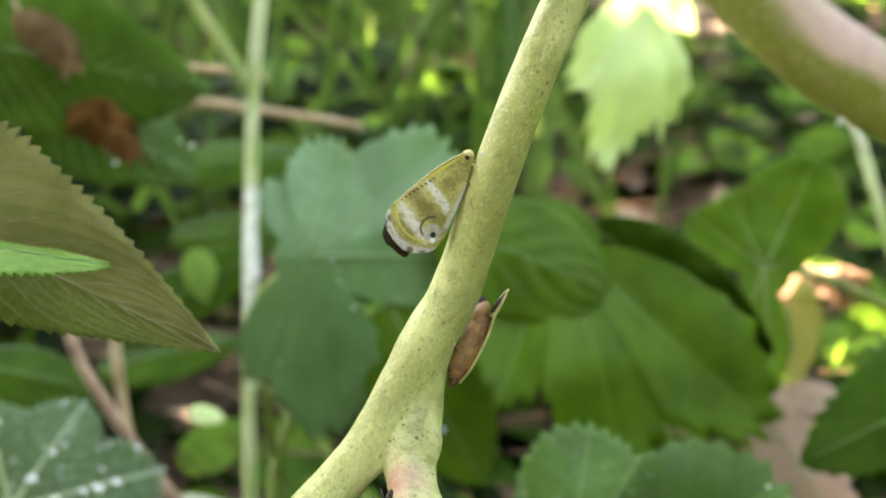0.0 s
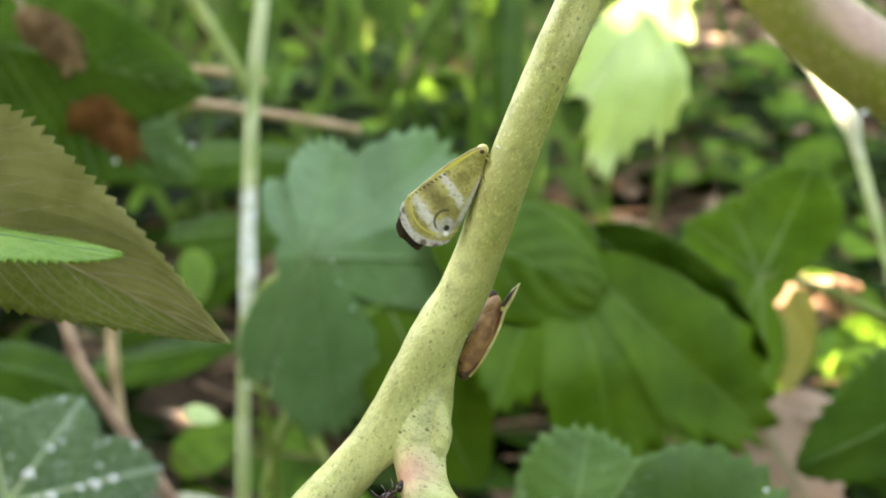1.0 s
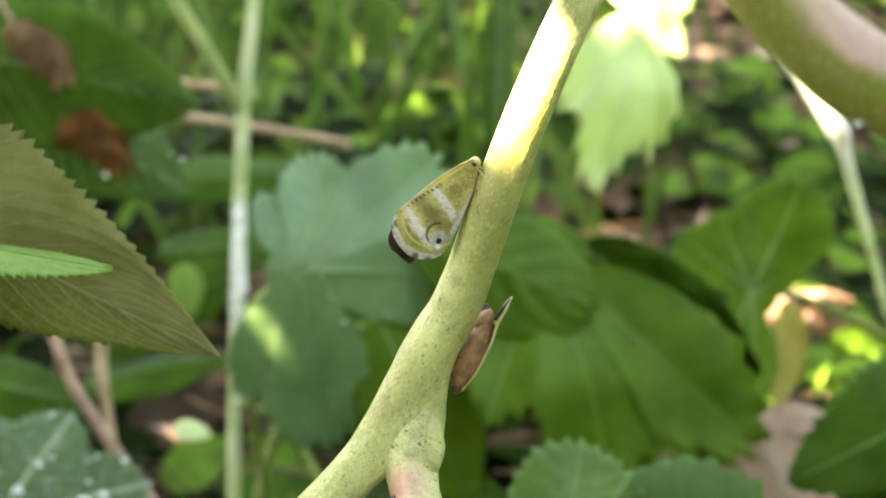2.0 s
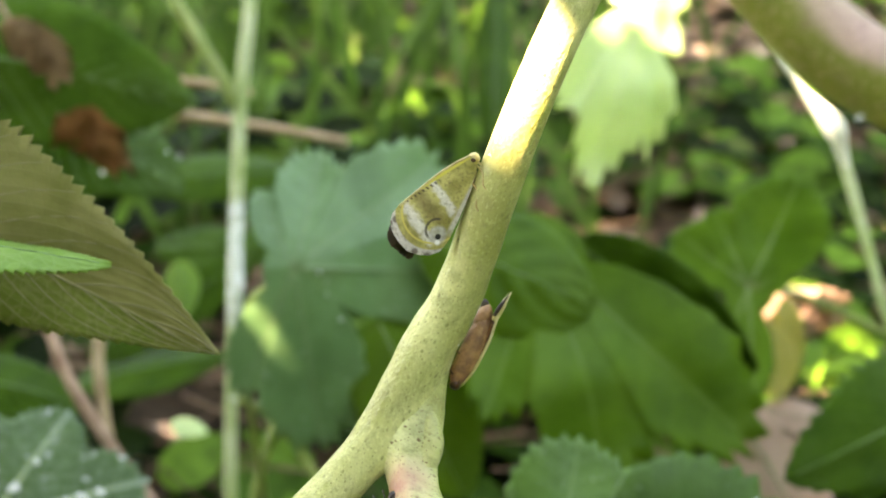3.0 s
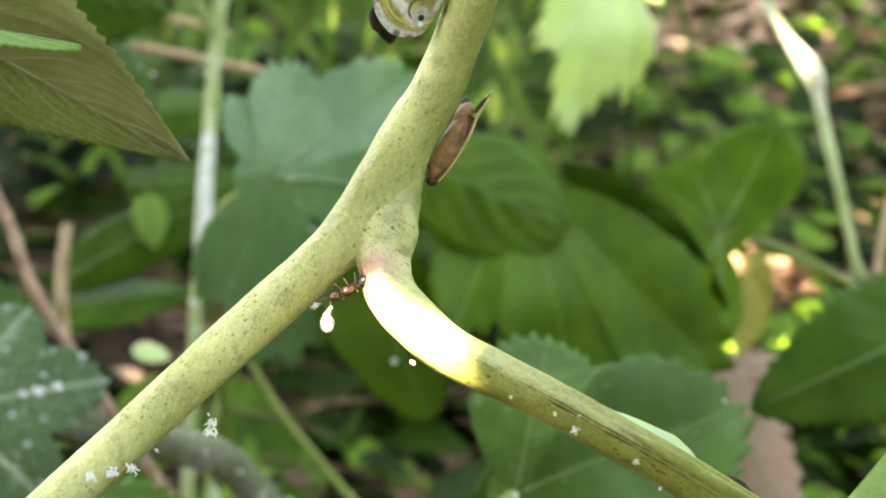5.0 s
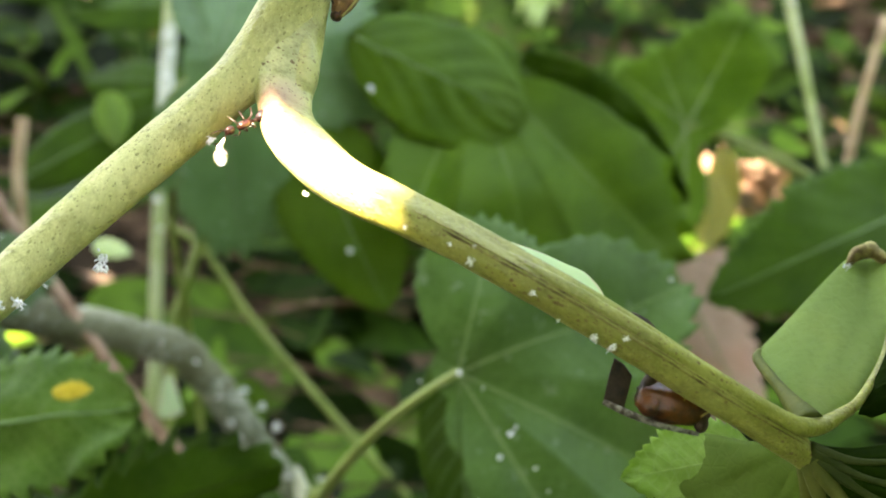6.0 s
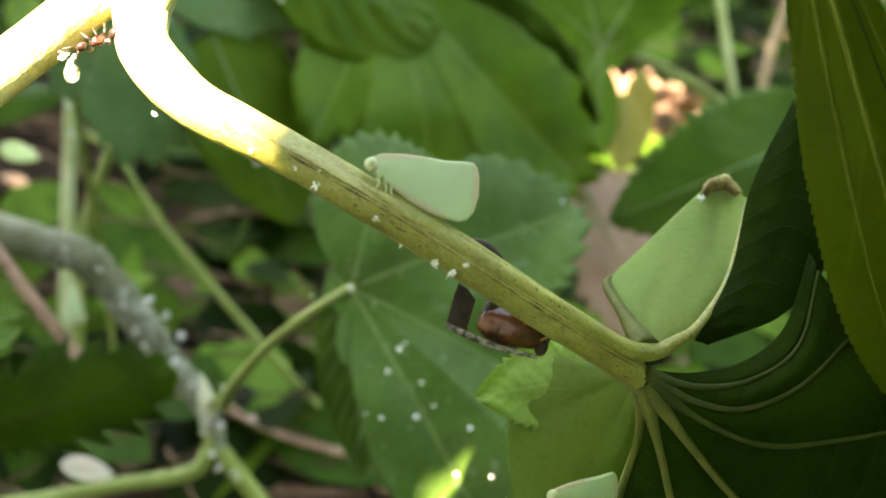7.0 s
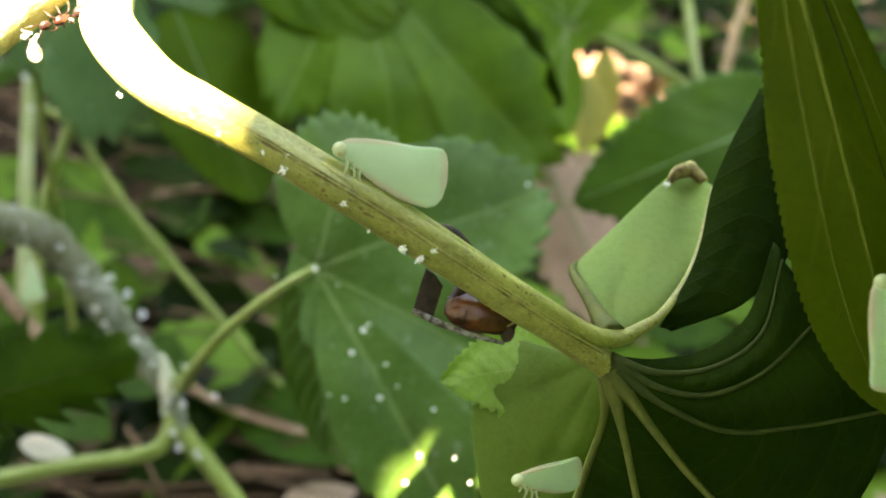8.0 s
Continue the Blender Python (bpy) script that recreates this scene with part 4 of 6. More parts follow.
tall = rod("tall_stalk", "upright pale stalk with white wax patches", "stalk", [(-57.6, 365, 117.6, 2.07), (-59.1, 365, 80.9, 2.15), (-61.6, 365, 51.5, 2.22), (-62.5, 365, -7.2, 2.15), (-63.1, 365, -47.5, 2.07), (-62.7, 368, -103.4, 2.22), (-62.4, 372, -151.2, 2.37)], "stalk")
rod("", "", "", [(-62.2, 365, 50.6, 2.3), (-69.7, 366, 62.7, 2.2), (-83.9, 368, 85.2, 2.1), (-97.4, 370, 108, 2.0)], "shoot", top=tall)
part("wax_coat", shift(tube([(-62.1, 364.8, 24, 1.5), (-62.2, 364.7, 16, 2.2), (-62.3, 364.6, 4, 2.3), (-62.2, 364.5, -6, 2.6), (-62.5, 364.6, -14, 2.3), (-62.7, 364.8, -26, 1.6)], 12, 20, 0.16), tall), M["wax_crust"], tall, "crust of white wax")
old = rod("old_stem", "grey green old stem dotted with white wax", "old stem", [(-79.9, 262, -59.3, 4.4), (-50.5, 268, -64.7, 4.4), (-37, 270, -69.2, 4.2), (-26.2, 270, -81.2, 3.8), (-17.9, 270, -91.5, 3.3), (-8.7, 270, -102.1, 3.0)], "mossy", 0.28, 20)
part("wax_coat", shift(tube([(-36.5, 269.7, -69.9, 2.2), (-31.6, 269.6, -75.2, 3.6), (-26.2, 269.6, -81.1, 3.8), (-17.9, 269.6, -91.4, 3.3), (-9.5, 269.6, -101.2, 3.0), (-7, 269.6, -106, 2.3), (-4.6, 269.6, -112.5, 1.7)], 14, 22, 0.24), old), M["wax_film"], old, "patchy film of white wax")
rod("", "", "", [(-9.2, 270, -100.7, 2.3), (-5.5, 270, -111.7, 2.2), (6.9, 270, -126.8, 2.1), (22.1, 270, -146.7, 2.0)], "shoot", top=old)
rod("", "", "", [(-6.9, 270, -110.4, 1.8), (-11, 269, -118, 1.9), (-28.7, 266, -121.3, 1.8), (-46.7, 262, -124.5, 1.8), (-63.9, 258, -126.6, 1.7)], "shoot", top=old)
rod("", "", "", [(-7.3, 268, -101.4, 2.2), (-3.3, 255, -96.2, 1.6), (-3.2, 246, -95, 1.4)], "shoot", top=old)
part("bud", shift(tube([(-7.7, 264.0, -102.7, 1.8), (-8.3, 264.0, -99.3, 1.9), (-9.1, 264.0, -95.9, 1.3), (-10.1, 264.0, -92.6, 0.2)], 6, 12, 0.1), old), M["husk"], old, "pale pointed bud at the joint")
oval_leaf("pale_husk", "whitish papery husk catching light", (-40.2, 262.0, -115.0), (-28.3, 262.0, -117.2), (-0.3, -0.8, 0.5), 5.5, "leaf_husk", seed=91, veins=False, bite=0.05)
rod("brown_twig", "thin reddish brown dry twig", "twig", [(-95.3, 262, -3.8, 1.2), (-88.7, 262, -15.7, 1.3), (-78.2, 262, -36.7, 1.4), (-38.5, 264, -89.3, 1.5), (-24, 268, -96, 1.1), (-1.3, 272, -103.3, 0.9)], "twig", 0.1)
pale = rod("pale_stalk", "pale stalk widening at its sunlit top", "stalk", [(88.4, 305, 69.7, 0.98), (99.5, 305, 52.9, 1.39), (110.7, 305, 36, 1.88), (113.9, 305, 26.7, 1.61), (120.1, 305, 5.1, 1.39), (125.2, 305, -13.4, 1.33), (129, 305, -21.1, 1.33)], "stalk", 0.04)
part("sheath", shift(tube([(94.5, 304, 57.5, 0.4), (101.8, 304, 48.5, 1.36), (107.6, 303.5, 41.6, 2.60), (110.4, 303.5, 37.3, 2.73), (112.2, 304, 32.2, 1.61), (114, 304.5, 26.4, 0.99)], 8, 16, 0.08), pale), M["husk"], pale, "whitish flared sheath")
rod("thin_shoot", "thin green shoot crossing behind", "shoot", [(-56.8, 340, -41.1, 1.06), (-45, 340, -48, 1.12), (-29.1, 340, -69, 1.12), (1, 340, -101.6, 1.19), (26, 340, -126.5, 1.19)], "shoot")
rod("thin_shoot", "thin bent green shoot", "shoot", [(-27.6, 318, -14.8, 1.32), (-37.6, 318, -32.4, 1.45), (-45.9, 318, -56.2, 1.45), (-48.9, 318, -75.2, 1.45), (-48.5, 318, -103.6, 1.45)], "shoot")
rod("straw", "dry straw stem lying across", "straw", [(-123.2, 420, 58.2, 1.6), (-93.7, 420, 55.1, 1.8), (-56.4, 425, 50.4, 1.8), (-31.1, 430, 46.7, 1.6)], "straw")
rod("straw", "dry straw stem in the grass", "straw", [(-111, 430, 70.4, 1.5), (-78.6, 430, 67.6, 1.6), (-67.8, 430, 65, 1.4)], "straw")
rod("straw", "orange dry stem in the undergrowth", "straw", [(-95.2, 330, -13.1, 1.6), (-96, 330, -29.7, 1.7), (-92.7, 330, -52.9, 1.7), (-86.9, 330, -76.1, 1.7)], "straw")
rod("straw", "brown dry stem low down", "straw", [(-9.4, 330, -119, 1.3), (14.2, 330, -128.1, 1.2), (41.7, 330, -133.7, 1.2), (81.7, 335, -142.7, 1.1)], "twig", 0.1)
rod("straw", "brown dry stem on the ground", "straw", [(-41.4, 345, -142.8, 1.4), (1.4, 345, -148, 1.4), (36.7, 345, -148.3, 1.3)], "twig", 0.1)
rod("thin_shoot", "thin green shoot by the leaf litter", "shoot", [(84.4, 340, 1, 1.3), (102.1, 340, -4.6, 1.4), (118.3, 340, -10.3, 1.4), (133.8, 330, -18.7, 1.5)], "shoot")
rod("straw", "pale dry stem by the leaf litter", "straw", [(165.2, 360, 36.2, 1.3), (157.3, 358, 4.9, 1.5), (153.6, 356, -18.8, 1.5), (153.8, 356, -35, 1.5)], "straw")


# ---- insects ----
def seat(head, tail, up):
    """The pose of an insect: x runs from head to tail, z away from what it sits on (site mm)."""
    a, b = S(head), S(tail)
    x = (b - a).normalized()
    z = D(up)
    z = (z - x * z.dot(x)).normalized()
    y = z.cross(x)
    m = Matrix((x, y, z)).transposed().to_4x4()
    m.translation = a
    return m, (b - a).length * 1000


def wing(upper, lower, length, bulge, side, lean=0.0, thick=0.06, unit=1.0):
    """A wing in its insect's space. upper, lower: pairs of (share of length, height in mm); side: +1 or -1 in y; lean: y per height."""
    nu, nv = 48, 19
    ux, uz = zip(*upper)
    lx, lz = zip(*lower)
    grid, uvs = [], []
    for i in range(nu):
        s = (1 - math.cos(math.pi * i / (nu - 1))) / 2
        t0, t1 = np.interp(s, lx, lz), np.interp(s, ux, uz)
        row, uvr = [], []
        for j in range(nv):
            q = j / (nv - 1)
            z = t0 + (t1 - t0) * q
            y = bulge * math.sin(math.pi * min(1, 0.12 + 0.8 * s)) * math.sin(math.pi * (0.15 + 0.75 * (1 - q))) + lean * (uz[-1] + max(uz) - z)
            row.append(Vector((s * length, side * y, z)) / 1000)
            uvr.append((s, z / unit))
        grid.append(row), uvs.append(uvr)
    return skin(grid, uvs, thick / 1000, Vector((0, -side, 0)))


def leg(rows, radius=0.11):
    return tube([(*r, radius * (1 - 0.12 * i)) for i, r in enumerate(rows)], 4, 7, local=True)


def banded_wing_material():
    n = Nodes("olive banded wing")
    u, v = n.uv()
    p = n.place()
    jig = n.math("MULTIPLY", n.math("SUBTRACT", n.noise(1500.0, 3.0, p), 0.5), 0.10)
    uu = n.math("ADD", u, jig)
    col = n.mix(n.step(n.noise(700.0, 4.0, p), 0.35, 0.65), (0.27, 0.24, 0.055), (0.52, 0.46, 0.15))
    pale = n.mix(n.noise(2600.0, 2.0, p), (0.56, 0.53, 0.50), (0.95, 0.93, 0.9))

    col = n.mix(n.math("MULTIPLY", n.step(n.noise(3400.0, 3.0, p), 0.5, 0.7), 0.5), col, (0.10, 0.075, 0.03))
    pale = n.mix(n.math("MULTIPLY", n.step(n.noise(2900.0, 3.0, p), 0.5, 0.68), 0.55), pale, (0.20, 0.17, 0.11))

    def band(at, slope, wide, lo, hi):
        d = n.math("ABSOLUTE", n.math("SUBTRACT", n.math("ADD", uu, n.math("MULTIPLY", v, slope)), at))
        inside = n.math("MULTIPLY", n.step(v, lo - 0.12, lo + 0.05), n.step(v, hi + 0.1, hi - 0.05))
        return n.math("MULTIPLY", n.step(d, wide, wide * 0.2), inside)

    def spot(su, sv, size, soft):
        a = n.math("MULTIPLY", n.math("SUBTRACT", u, su), 2.9)
        b = n.math("SUBTRACT", v, sv)
        r = n.math("SQRT", n.math("ADD", n.math("MULTIPLY", a, a), n.math("MULTIPLY", b, b)))
        return n.step(r, size + soft, size - soft), r

    dark = (0.13, 0.10, 0.02)
    col = n.mix(n.math("MULTIPLY", band(0.60, 0.09, 0.10, -0.2, 0.75), 0.6), col, dark)
    col = n.mix(n.math("MULTIPLY", band(0.445, 0.11, 0.062, -0.35, 0.6), 0.85), col, pale)
    col = n.mix(n.math("MULTIPLY", band(0.78, 0.12, 0.075, -0.3, 0.85), 0.85), col, pale)
    _, r = spot(0.56, 0.12, 1.0, 0.1)
    rim = n.math("MULTIPLY", n.step(r, 1.03, 1.09), n.step(u, 0.52, 0.6))
    line = n.math("MULTIPLY", n.step(n.math("ABSOLUTE", n.math("SUBTRACT", r, 0.88)), 0.04, 0.012), n.step(u, 0.62, 0.7))
    col = n.mix(n.math("MULTIPLY", line, 0.9), col, (0.62, 0.52, 0.12))
    spots = n.step(n.add("ShaderNodeTexVoronoi", Scale=1100.0, Vector=p).outputs[0], 0.5, 0.25)
    col = n.mix(rim, col, n.mix(n.math("MULTIPLY", spots, 0.85), n.mix(0.35, pale, (0.25, 0.22, 0.22)), (0.10, 0.07, 0.06)))
    low = n.math("MULTIPLY", n.step(n.math("ADD", v, n.math("MULTIPLY", u, 0.35)), -0.22, -0.32), n.step(u, 0.72, 0.6))
    col = n.mix(n.math("MULTIPLY", low, 0.8), col, n.mix(0.3, pale, (0.25, 0.22, 0.2)))
    edge = n.math("MULTIPLY", n.step(n.math("SUBTRACT", v, n.math("MULTIPLY", u, 1.43)), 0.02, 0.06), n.step(u, 0.62, 0.5))
    col = n.mix(edge, col, (0.60, 0.55, 0.10))
    beside = n.math("SUBTRACT", v, n.math("MULTIPLY", u, 1.43))
    dots = n.math("MULTIPLY", n.step(n.math("ABSOLUTE", n.math("SUBTRACT", n.math("FRACT", n.math("MULTIPLY", u, 26.0)), 0.5)), 0.28, 0.16), n.math("MULTIPLY", n.step(beside, -0.09, -0.05), n.step(beside, 0.03, 0.0)))
    dots = n.math("MULTIPLY", dots, n.math("MULTIPLY", n.step(u, 0.28, 0.36), n.step(u, 0.7, 0.62)))
    col = n.mix(n.math("MULTIPLY", dots, 0.85), col, (0.05, 0.035, 0.012))
    ring, far = spot(0.735, -0.33, 0.24, 0.06)
    col = n.mix(n.math("MULTIPLY", ring, 0.8), col, n.mix(n.noise(2200.0, 2.0, p), (0.08, 0.06, 0.04), (0.85, 0.85, 0.85)))
    glint, _ = spot(0.79, -0.44, 0.07, 0.03)
    col = n.mix(glint, col, (0.9, 0.9, 0.9))
    hook, rr = spot(0.70, -0.22, 0.3, 0.02)
    hook = n.math("MULTIPLY", n.step(n.math("ABSOLUTE", n.math("SUBTRACT", rr, 0.28)), 0.05, 0.02), n.step(v, -0.22, -0.1))
    col = n.mix(n.math("MULTIPLY", hook, 0.85), col, (0.05, 0.04, 0.02))
    eye, _ = spot(0.745, -0.37, 0.08, 0.02)
    col = n.mix(eye, col, (0.004, 0.004, 0.004))
    veins = n.add("ShaderNodeTexVoronoi", Scale=1100.0, Vector=p)
    veins.feature = "DISTANCE_TO_EDGE"
    return n.end(col, 0.45, n.bump(n.step(veins.outputs[0], 0.0, 0.1), 0.25, 0.00006), 0.12, spec=0.4)


def green_wing_material(name, face, edge, length):
    n = Nodes(name)
    u, v = n.uv()
    p = n.place()
    col = n.mix(n.noise(500.0, 4.0, p), face, tuple(min(1, c * 1.15) for c in face))
    lines = n.math("ABSOLUTE", n.math("SUBTRACT", n.math("FRACT", n.math("ADD", n.math("MULTIPLY", v, 5.0), n.math("MULTIPLY", u, 2.0))), 0.5))
    col = n.mix(n.math("MULTIPLY", n.step(lines, 0.10, 0.0), 0.15), col, (0.62, 0.75, 0.5))
    rim = n.math("MAXIMUM", n.step(u, 0.90, 0.985), n.math("MAXIMUM", n.step(n.math("ADD", v, n.math("MULTIPLY", u, 1.05)), -0.03, -0.2), n.step(v, 0.05, 0.15)))
    col = n.mix(n.math("MULTIPLY", rim, 0.9), col, edge)
    return n.end(col, 0.42, n.bump(n.noise(3000.0, 3.0, p), 0.15, 0.00004), 0.4, spec=0.4)


M["banded"] = banded_wing_material()
M["green_wing"] = green_wing_material("pale green wing", (0.52, 0.69, 0.43), (0.68, 0.59, 0.40), 9.6)
M["dusky"] = plain_material("dark brown wing", (0.014, 0.009, 0.005), (0.045, 0.028, 0.014), 900.0, 0.6, 0.3, spec=0.2)
M["amber"] = plain_material("amber brown shell", (0.020, 0.006, 0.003), (0.17, 0.05, 0.011), 520.0, 0.3, 0.3, 0.15, 0.6)
M["russet"] = plain_material("russet wing", (0.14, 0.058, 0.02), (0.32, 0.16, 0.06), 900.0, 0.5, 0.4)
M["strawy"] = plain_material("straw wing edge", (0.40, 0.32, 0.12), (0.55, 0.47, 0.22), 900.0, 0.5, 0.3)
M["insect_leg"] = plain_material("straw insect leg", (0.30, 0.22, 0.07), (0.45, 0.35, 0.13), 900.0, 0.5, 0.2)
M["pale_body"] = plain_material("pale green insect body", (0.42, 0.50, 0.24), (0.55, 0.60, 0.34), 900.0, 0.5, 0.2, 0.2)
M["ant_red"] = plain_material("reddish ant shell", (0.020, 0.008, 0.006), (0.055, 0.018, 0.010), 900.0, 0.25, 0.2, 0.0, 0.6)
M["ant_black"] = plain_material("dark ant shell", (0.012, 0.007, 0.006), (0.03, 0.015, 0.012), 900.0, 0.25, 0.2, 0.0, 0.6)
M["keel"] = plain_material("grey brown mottle", (0.05, 0.035, 0.02), (0.30, 0.27, 0.22), 1800.0, 0.6, 0.4)
M["eye"] = plain_material("insect eye", (0.05, 0.02, 0.015), (0.12, 0.05, 0.03), 900.0, 0.2, 0.1)


def moth_hopper():
    """The banded planthopper with roofed wings and an eyespot."""
    m, length = seat((2.3, 101.8, 8.6), (-3.1, 103.8, 0.3), (-0.83, -0.1, 0.557))
    top = thing("banded_planthopper", m, "olive and white banded planthopper with black wing spot, on a branch", "insect")
    k = 1 / 19.9
    upper = [(0, 7 * k), (0.10, 20 * k), (0.27, 37 * k), (0.5, 53 * k), (0.70, 66 * k), (0.80, 68 * k), (0.88, 62 * k), (0.94, 48 * k), (0.98, 30 * k), (1.0, 12 * k)]
    lower = [(0, -9 * k), (0.23, -27 * k), (0.5, -38 * k), (0.73, -45 * k), (0.85, -42 * k), (0.93, -30 * k), (0.98, -12 * k), (1.0, 2 * k)]
    near = part("wing", wing(upper, lower, length * 1.05, 0.5, -1, 0.10, unit=66 * k), M["banded"], top)
    part("wing_fold", tube([(length * s * 1.05, -0.55 - 0.3 * s, z - 0.02, 0.10) for s, z in upper[:5]], 4, 8, local=True), M["strawy"], near, "yellow ridge along the wing")
    back = part("wing", wing([(s, z * 0.96) for s, z in upper], lower, length, 0.5, 1, 0.10, unit=66 * k), M["russet"], top)
    rag = bmesh.new()
    for a in range(5):
        ball((length * (1.035 + 0.008 * a), 0.7 + 0.06 * a, 2.1 - 0.5 * a), (1.1 - 0.07 * a, 0.13, 0.48), Euler((0, 0.75 - 0.07 * a, 0)).to_matrix(), 8, 12, rag, 0.2)
    part("hindwing", rag, M["dusky"], top, "dark brown ragged hindwing")
    part("body", ball((4.0, 0.0, -0.4), (3.6, 0.75, 1.1), None, 10, 14), M["insect_leg"], top)
    head = part("head", ball((0.15, 0.0, -0.05), (0.55, 0.7, 0.55), None, 10, 14, lumps=0.1), M["strawy"], top)
    part("eye", ball((0.25, -0.62, -0.05), (0.22, 0.15, 0.24), None, 6, 8), M["eye"], head)
    for rows in ([(0.5, -0.5, -0.6), (0.7, -1.1, -1.4), (1.6, -1.5, -2.0), (1.75, -1.7, -2.6)], [(2.0, -0.5, -1.0), (2.4, -1.0, -1.9), (3.5, -1.3, -2.5), (3.8, -1.5, -2.9)], [(0.2, -0.3, -0.5), (0.3, -0.5, -1.3), (0.9, -0.8, -1.9)], [(0.6, 0.5, -0.6), (0.8, 0.9, -1.5), (1.6, 1.1, -2.2)]):
        part("leg", leg(rows), M["insect_leg"], top)

    mirror(top)


moth_hopper()


def brown_hopper():
    """The brown planthopper pressed to the far side of the branch, seen on edge."""
    m, length = seat((0.8, 108.1, -12.9), (4.1, 108.7, -5.9), (0.85, -0.1, -0.45))
    top = thing("brown_planthopper", m, "russet brown planthopper on edge behind a branch", "insect")
    part("body", ball((length * 0.48, 0, 0.1), (length * 0.52, 1.05, 1.15), None, 14, 18, lumps=0.12), M["russet"], top)
    part("body_end", ball((length * 0.92, 0, -0.25), (1.5, 0.7, 0.8), None, 10, 12, lumps=0.1), M["russet"], top)
    part("wing", wing([(0, 0.35), (0.3, 0.95), (0.7, 1.15), (1.0, 1.0)], [(0, 0.05), (0.3, 0.55), (0.7, 0.75), (1.0, 0.65)], length * 1.02, 0.35, -1, 0.2), M["amber"], top, "amber brown wing")
    part("wing", wing([(0, 0.3), (0.3, 0.9), (0.7, 1.1), (1.0, 1.0)], [(0, -0.1), (0.3, 0.3), (0.7, 0.4), (1.0, 0.5)], length * 1.02, 0.35, 1, 0.2), M["russet"], top)
    part("wing_tip", tube([(length * 0.95, -0.3, 0.85, 0.32), (length * 1.12, -0.3, 0.95, 0.34), (length * 1.25, -0.3, 1.05, 0.22), (length * 1.36, -0.3, 1.2, 0.05)], 6, 8, local=True), M["strawy"], top)
    part("wing_tip", tube([(length * 1.0, -0.5, 0.7, 0.2), (length * 1.13, -0.55, 0.82, 0.24), (length * 1.22, -0.5, 0.95, 0.14), (length * 1.32, -0.45, 1.1, 0.04)], 6, 8, local=True), M["dusky"], top, "dark slit at the wing tip")
    part("wing_edge", tube([(0.3, -0.75, 0.75, 0.08), (length * 0.3, -0.85, 1.2, 0.13), (length * 0.7, -0.75, 1.3, 0.14), (length * 1.0, -0.45, 1.05, 0.12), (length * 1.18, -0.3, 1.15, 0.06)], 6, 8, 0.2, local=True), M["strawy"], top, "straw coloured wing edge")
    part("hump", ball((length * 1.05, 0.2, -0.5), (0.9, 0.5, 0.5), Euler((0, 0.4, 0)).to_matrix(), 8, 10), M["dusky"], top, "dark rounded back end")
    part("head", ball((0.2, 0, 0.1), (0.5, 0.7, 0.55), None, 8, 12, lumps=0.1), M["amber"], top)
    for rows in ([(1.0, -0.5, -0.5), (1.4, -0.8, -1.1), (2.2, -0.7, -1.5)], [(3.0, -0.5, -0.5), (3.2, -0.8, -1.2), (3.8, -0.6, -1.6)]):
        part("leg", leg(rows, 0.09), M["amber"], top)

    mirror(top)


brown_hopper()


def pale_hopper(name, label, m, size, closed=True):
    """A pale green planthopper: two upright wings like a tent, head, legs."""
    top = thing(name, m, label, "insect")
    k = size / 202
    upper = [(0, -5 * k), (0.03, 8 * k), (0.13, 17 * k), (0.3, 18 * k), (0.48, 15 * k), (0.72, 8 * k), (0.88, 8 * k), (0.95, 6 * k), (0.985, -4 * k), (1.0, -18 * k)]
    lower = [(0, -8 * k), (0.06, -17 * k), (0.15, -25 * k), (0.25, -42 * k), (0.37, -62 * k), (0.55, -82 * k), (0.72, -94 * k), (0.82, -98 * k), (0.90, -94 * k), (0.96, -80 * k), (1.0, -52 * k)]
    part("wing", wing(upper, lower, size, 0.45, -1, 0.10, unit=100 * k), M["green_wing"], top)
    part("wing", wing(upper, lower, size, 0.45, 1, 0.10, unit=100 * k), M["green_wing"], top)
    part("body", ball((size * 0.35, 0, -1.3), (size * 0.25, 0.26, 0.6), Euler((0, 0.45, 0)).to_matrix(), 10, 14), M["pale_body"], top)
    head = part("head", ball((0.5, 0, -0.12), (0.62, 0.5, 0.62), None, 12, 16), M["pale_body"], top)
    for y in (-0.42, 0.42):
        part("eye", ball((0.5, y, -0.45), (0.22, 0.13, 0.22), None, 8, 10), M["strawy"], head)
    for y in (-1, 1):
        for rows in ([(0.9, 0.2 * y, -0.7), (1.1, 0.4 * y, -1.4), (0.8, 0.5 * y, -2.1)], [(1.5, 0.2 * y, -1.0), (1.7, 0.45 * y, -1.9), (1.5, 0.5 * y, -2.7)], [(2.2, 0.2 * y, -1.5), (2.1, 0.5 * y, -2.4), (2.6, 0.5 * y, -3.2)]):
            part("leg", leg(rows, 0.12), M["pale_body"], top)
    return top


HOPPER_POSE, HOPPER_SIZE = seat((16.9, 93.6, -31.3), (26.3, 94.4, -30.9), (0.12, 0.0, 1))
HOPPER = pale_hopper("green_planthopper", "pale green planthopper with straw edged wings on a leaf stalk", HOPPER_POSE, HOPPER_SIZE)
m, size = seat((35.9, 99, -60.3), (45.5, 101, -57.3), (0.1, -0.3, 1))
pale_hopper("green_planthopper", "whitish green planthopper below a leaf", m, 7.0)
m, size = seat((57.4, 80, -36.3), (58.5, 80, -47.6), (-1, -0.1, 0))
pale_hopper("green_planthopper", "pale green planthopper on a hanging leaf", m, 9.0)
m, size = seat((-40, 262, -72.1), (-35.4, 262, -83.5), (1, -0.1, 0.3))
pale_hopper("green_planthopper", "small pale planthopper hanging by an old stem", m, 10.0)


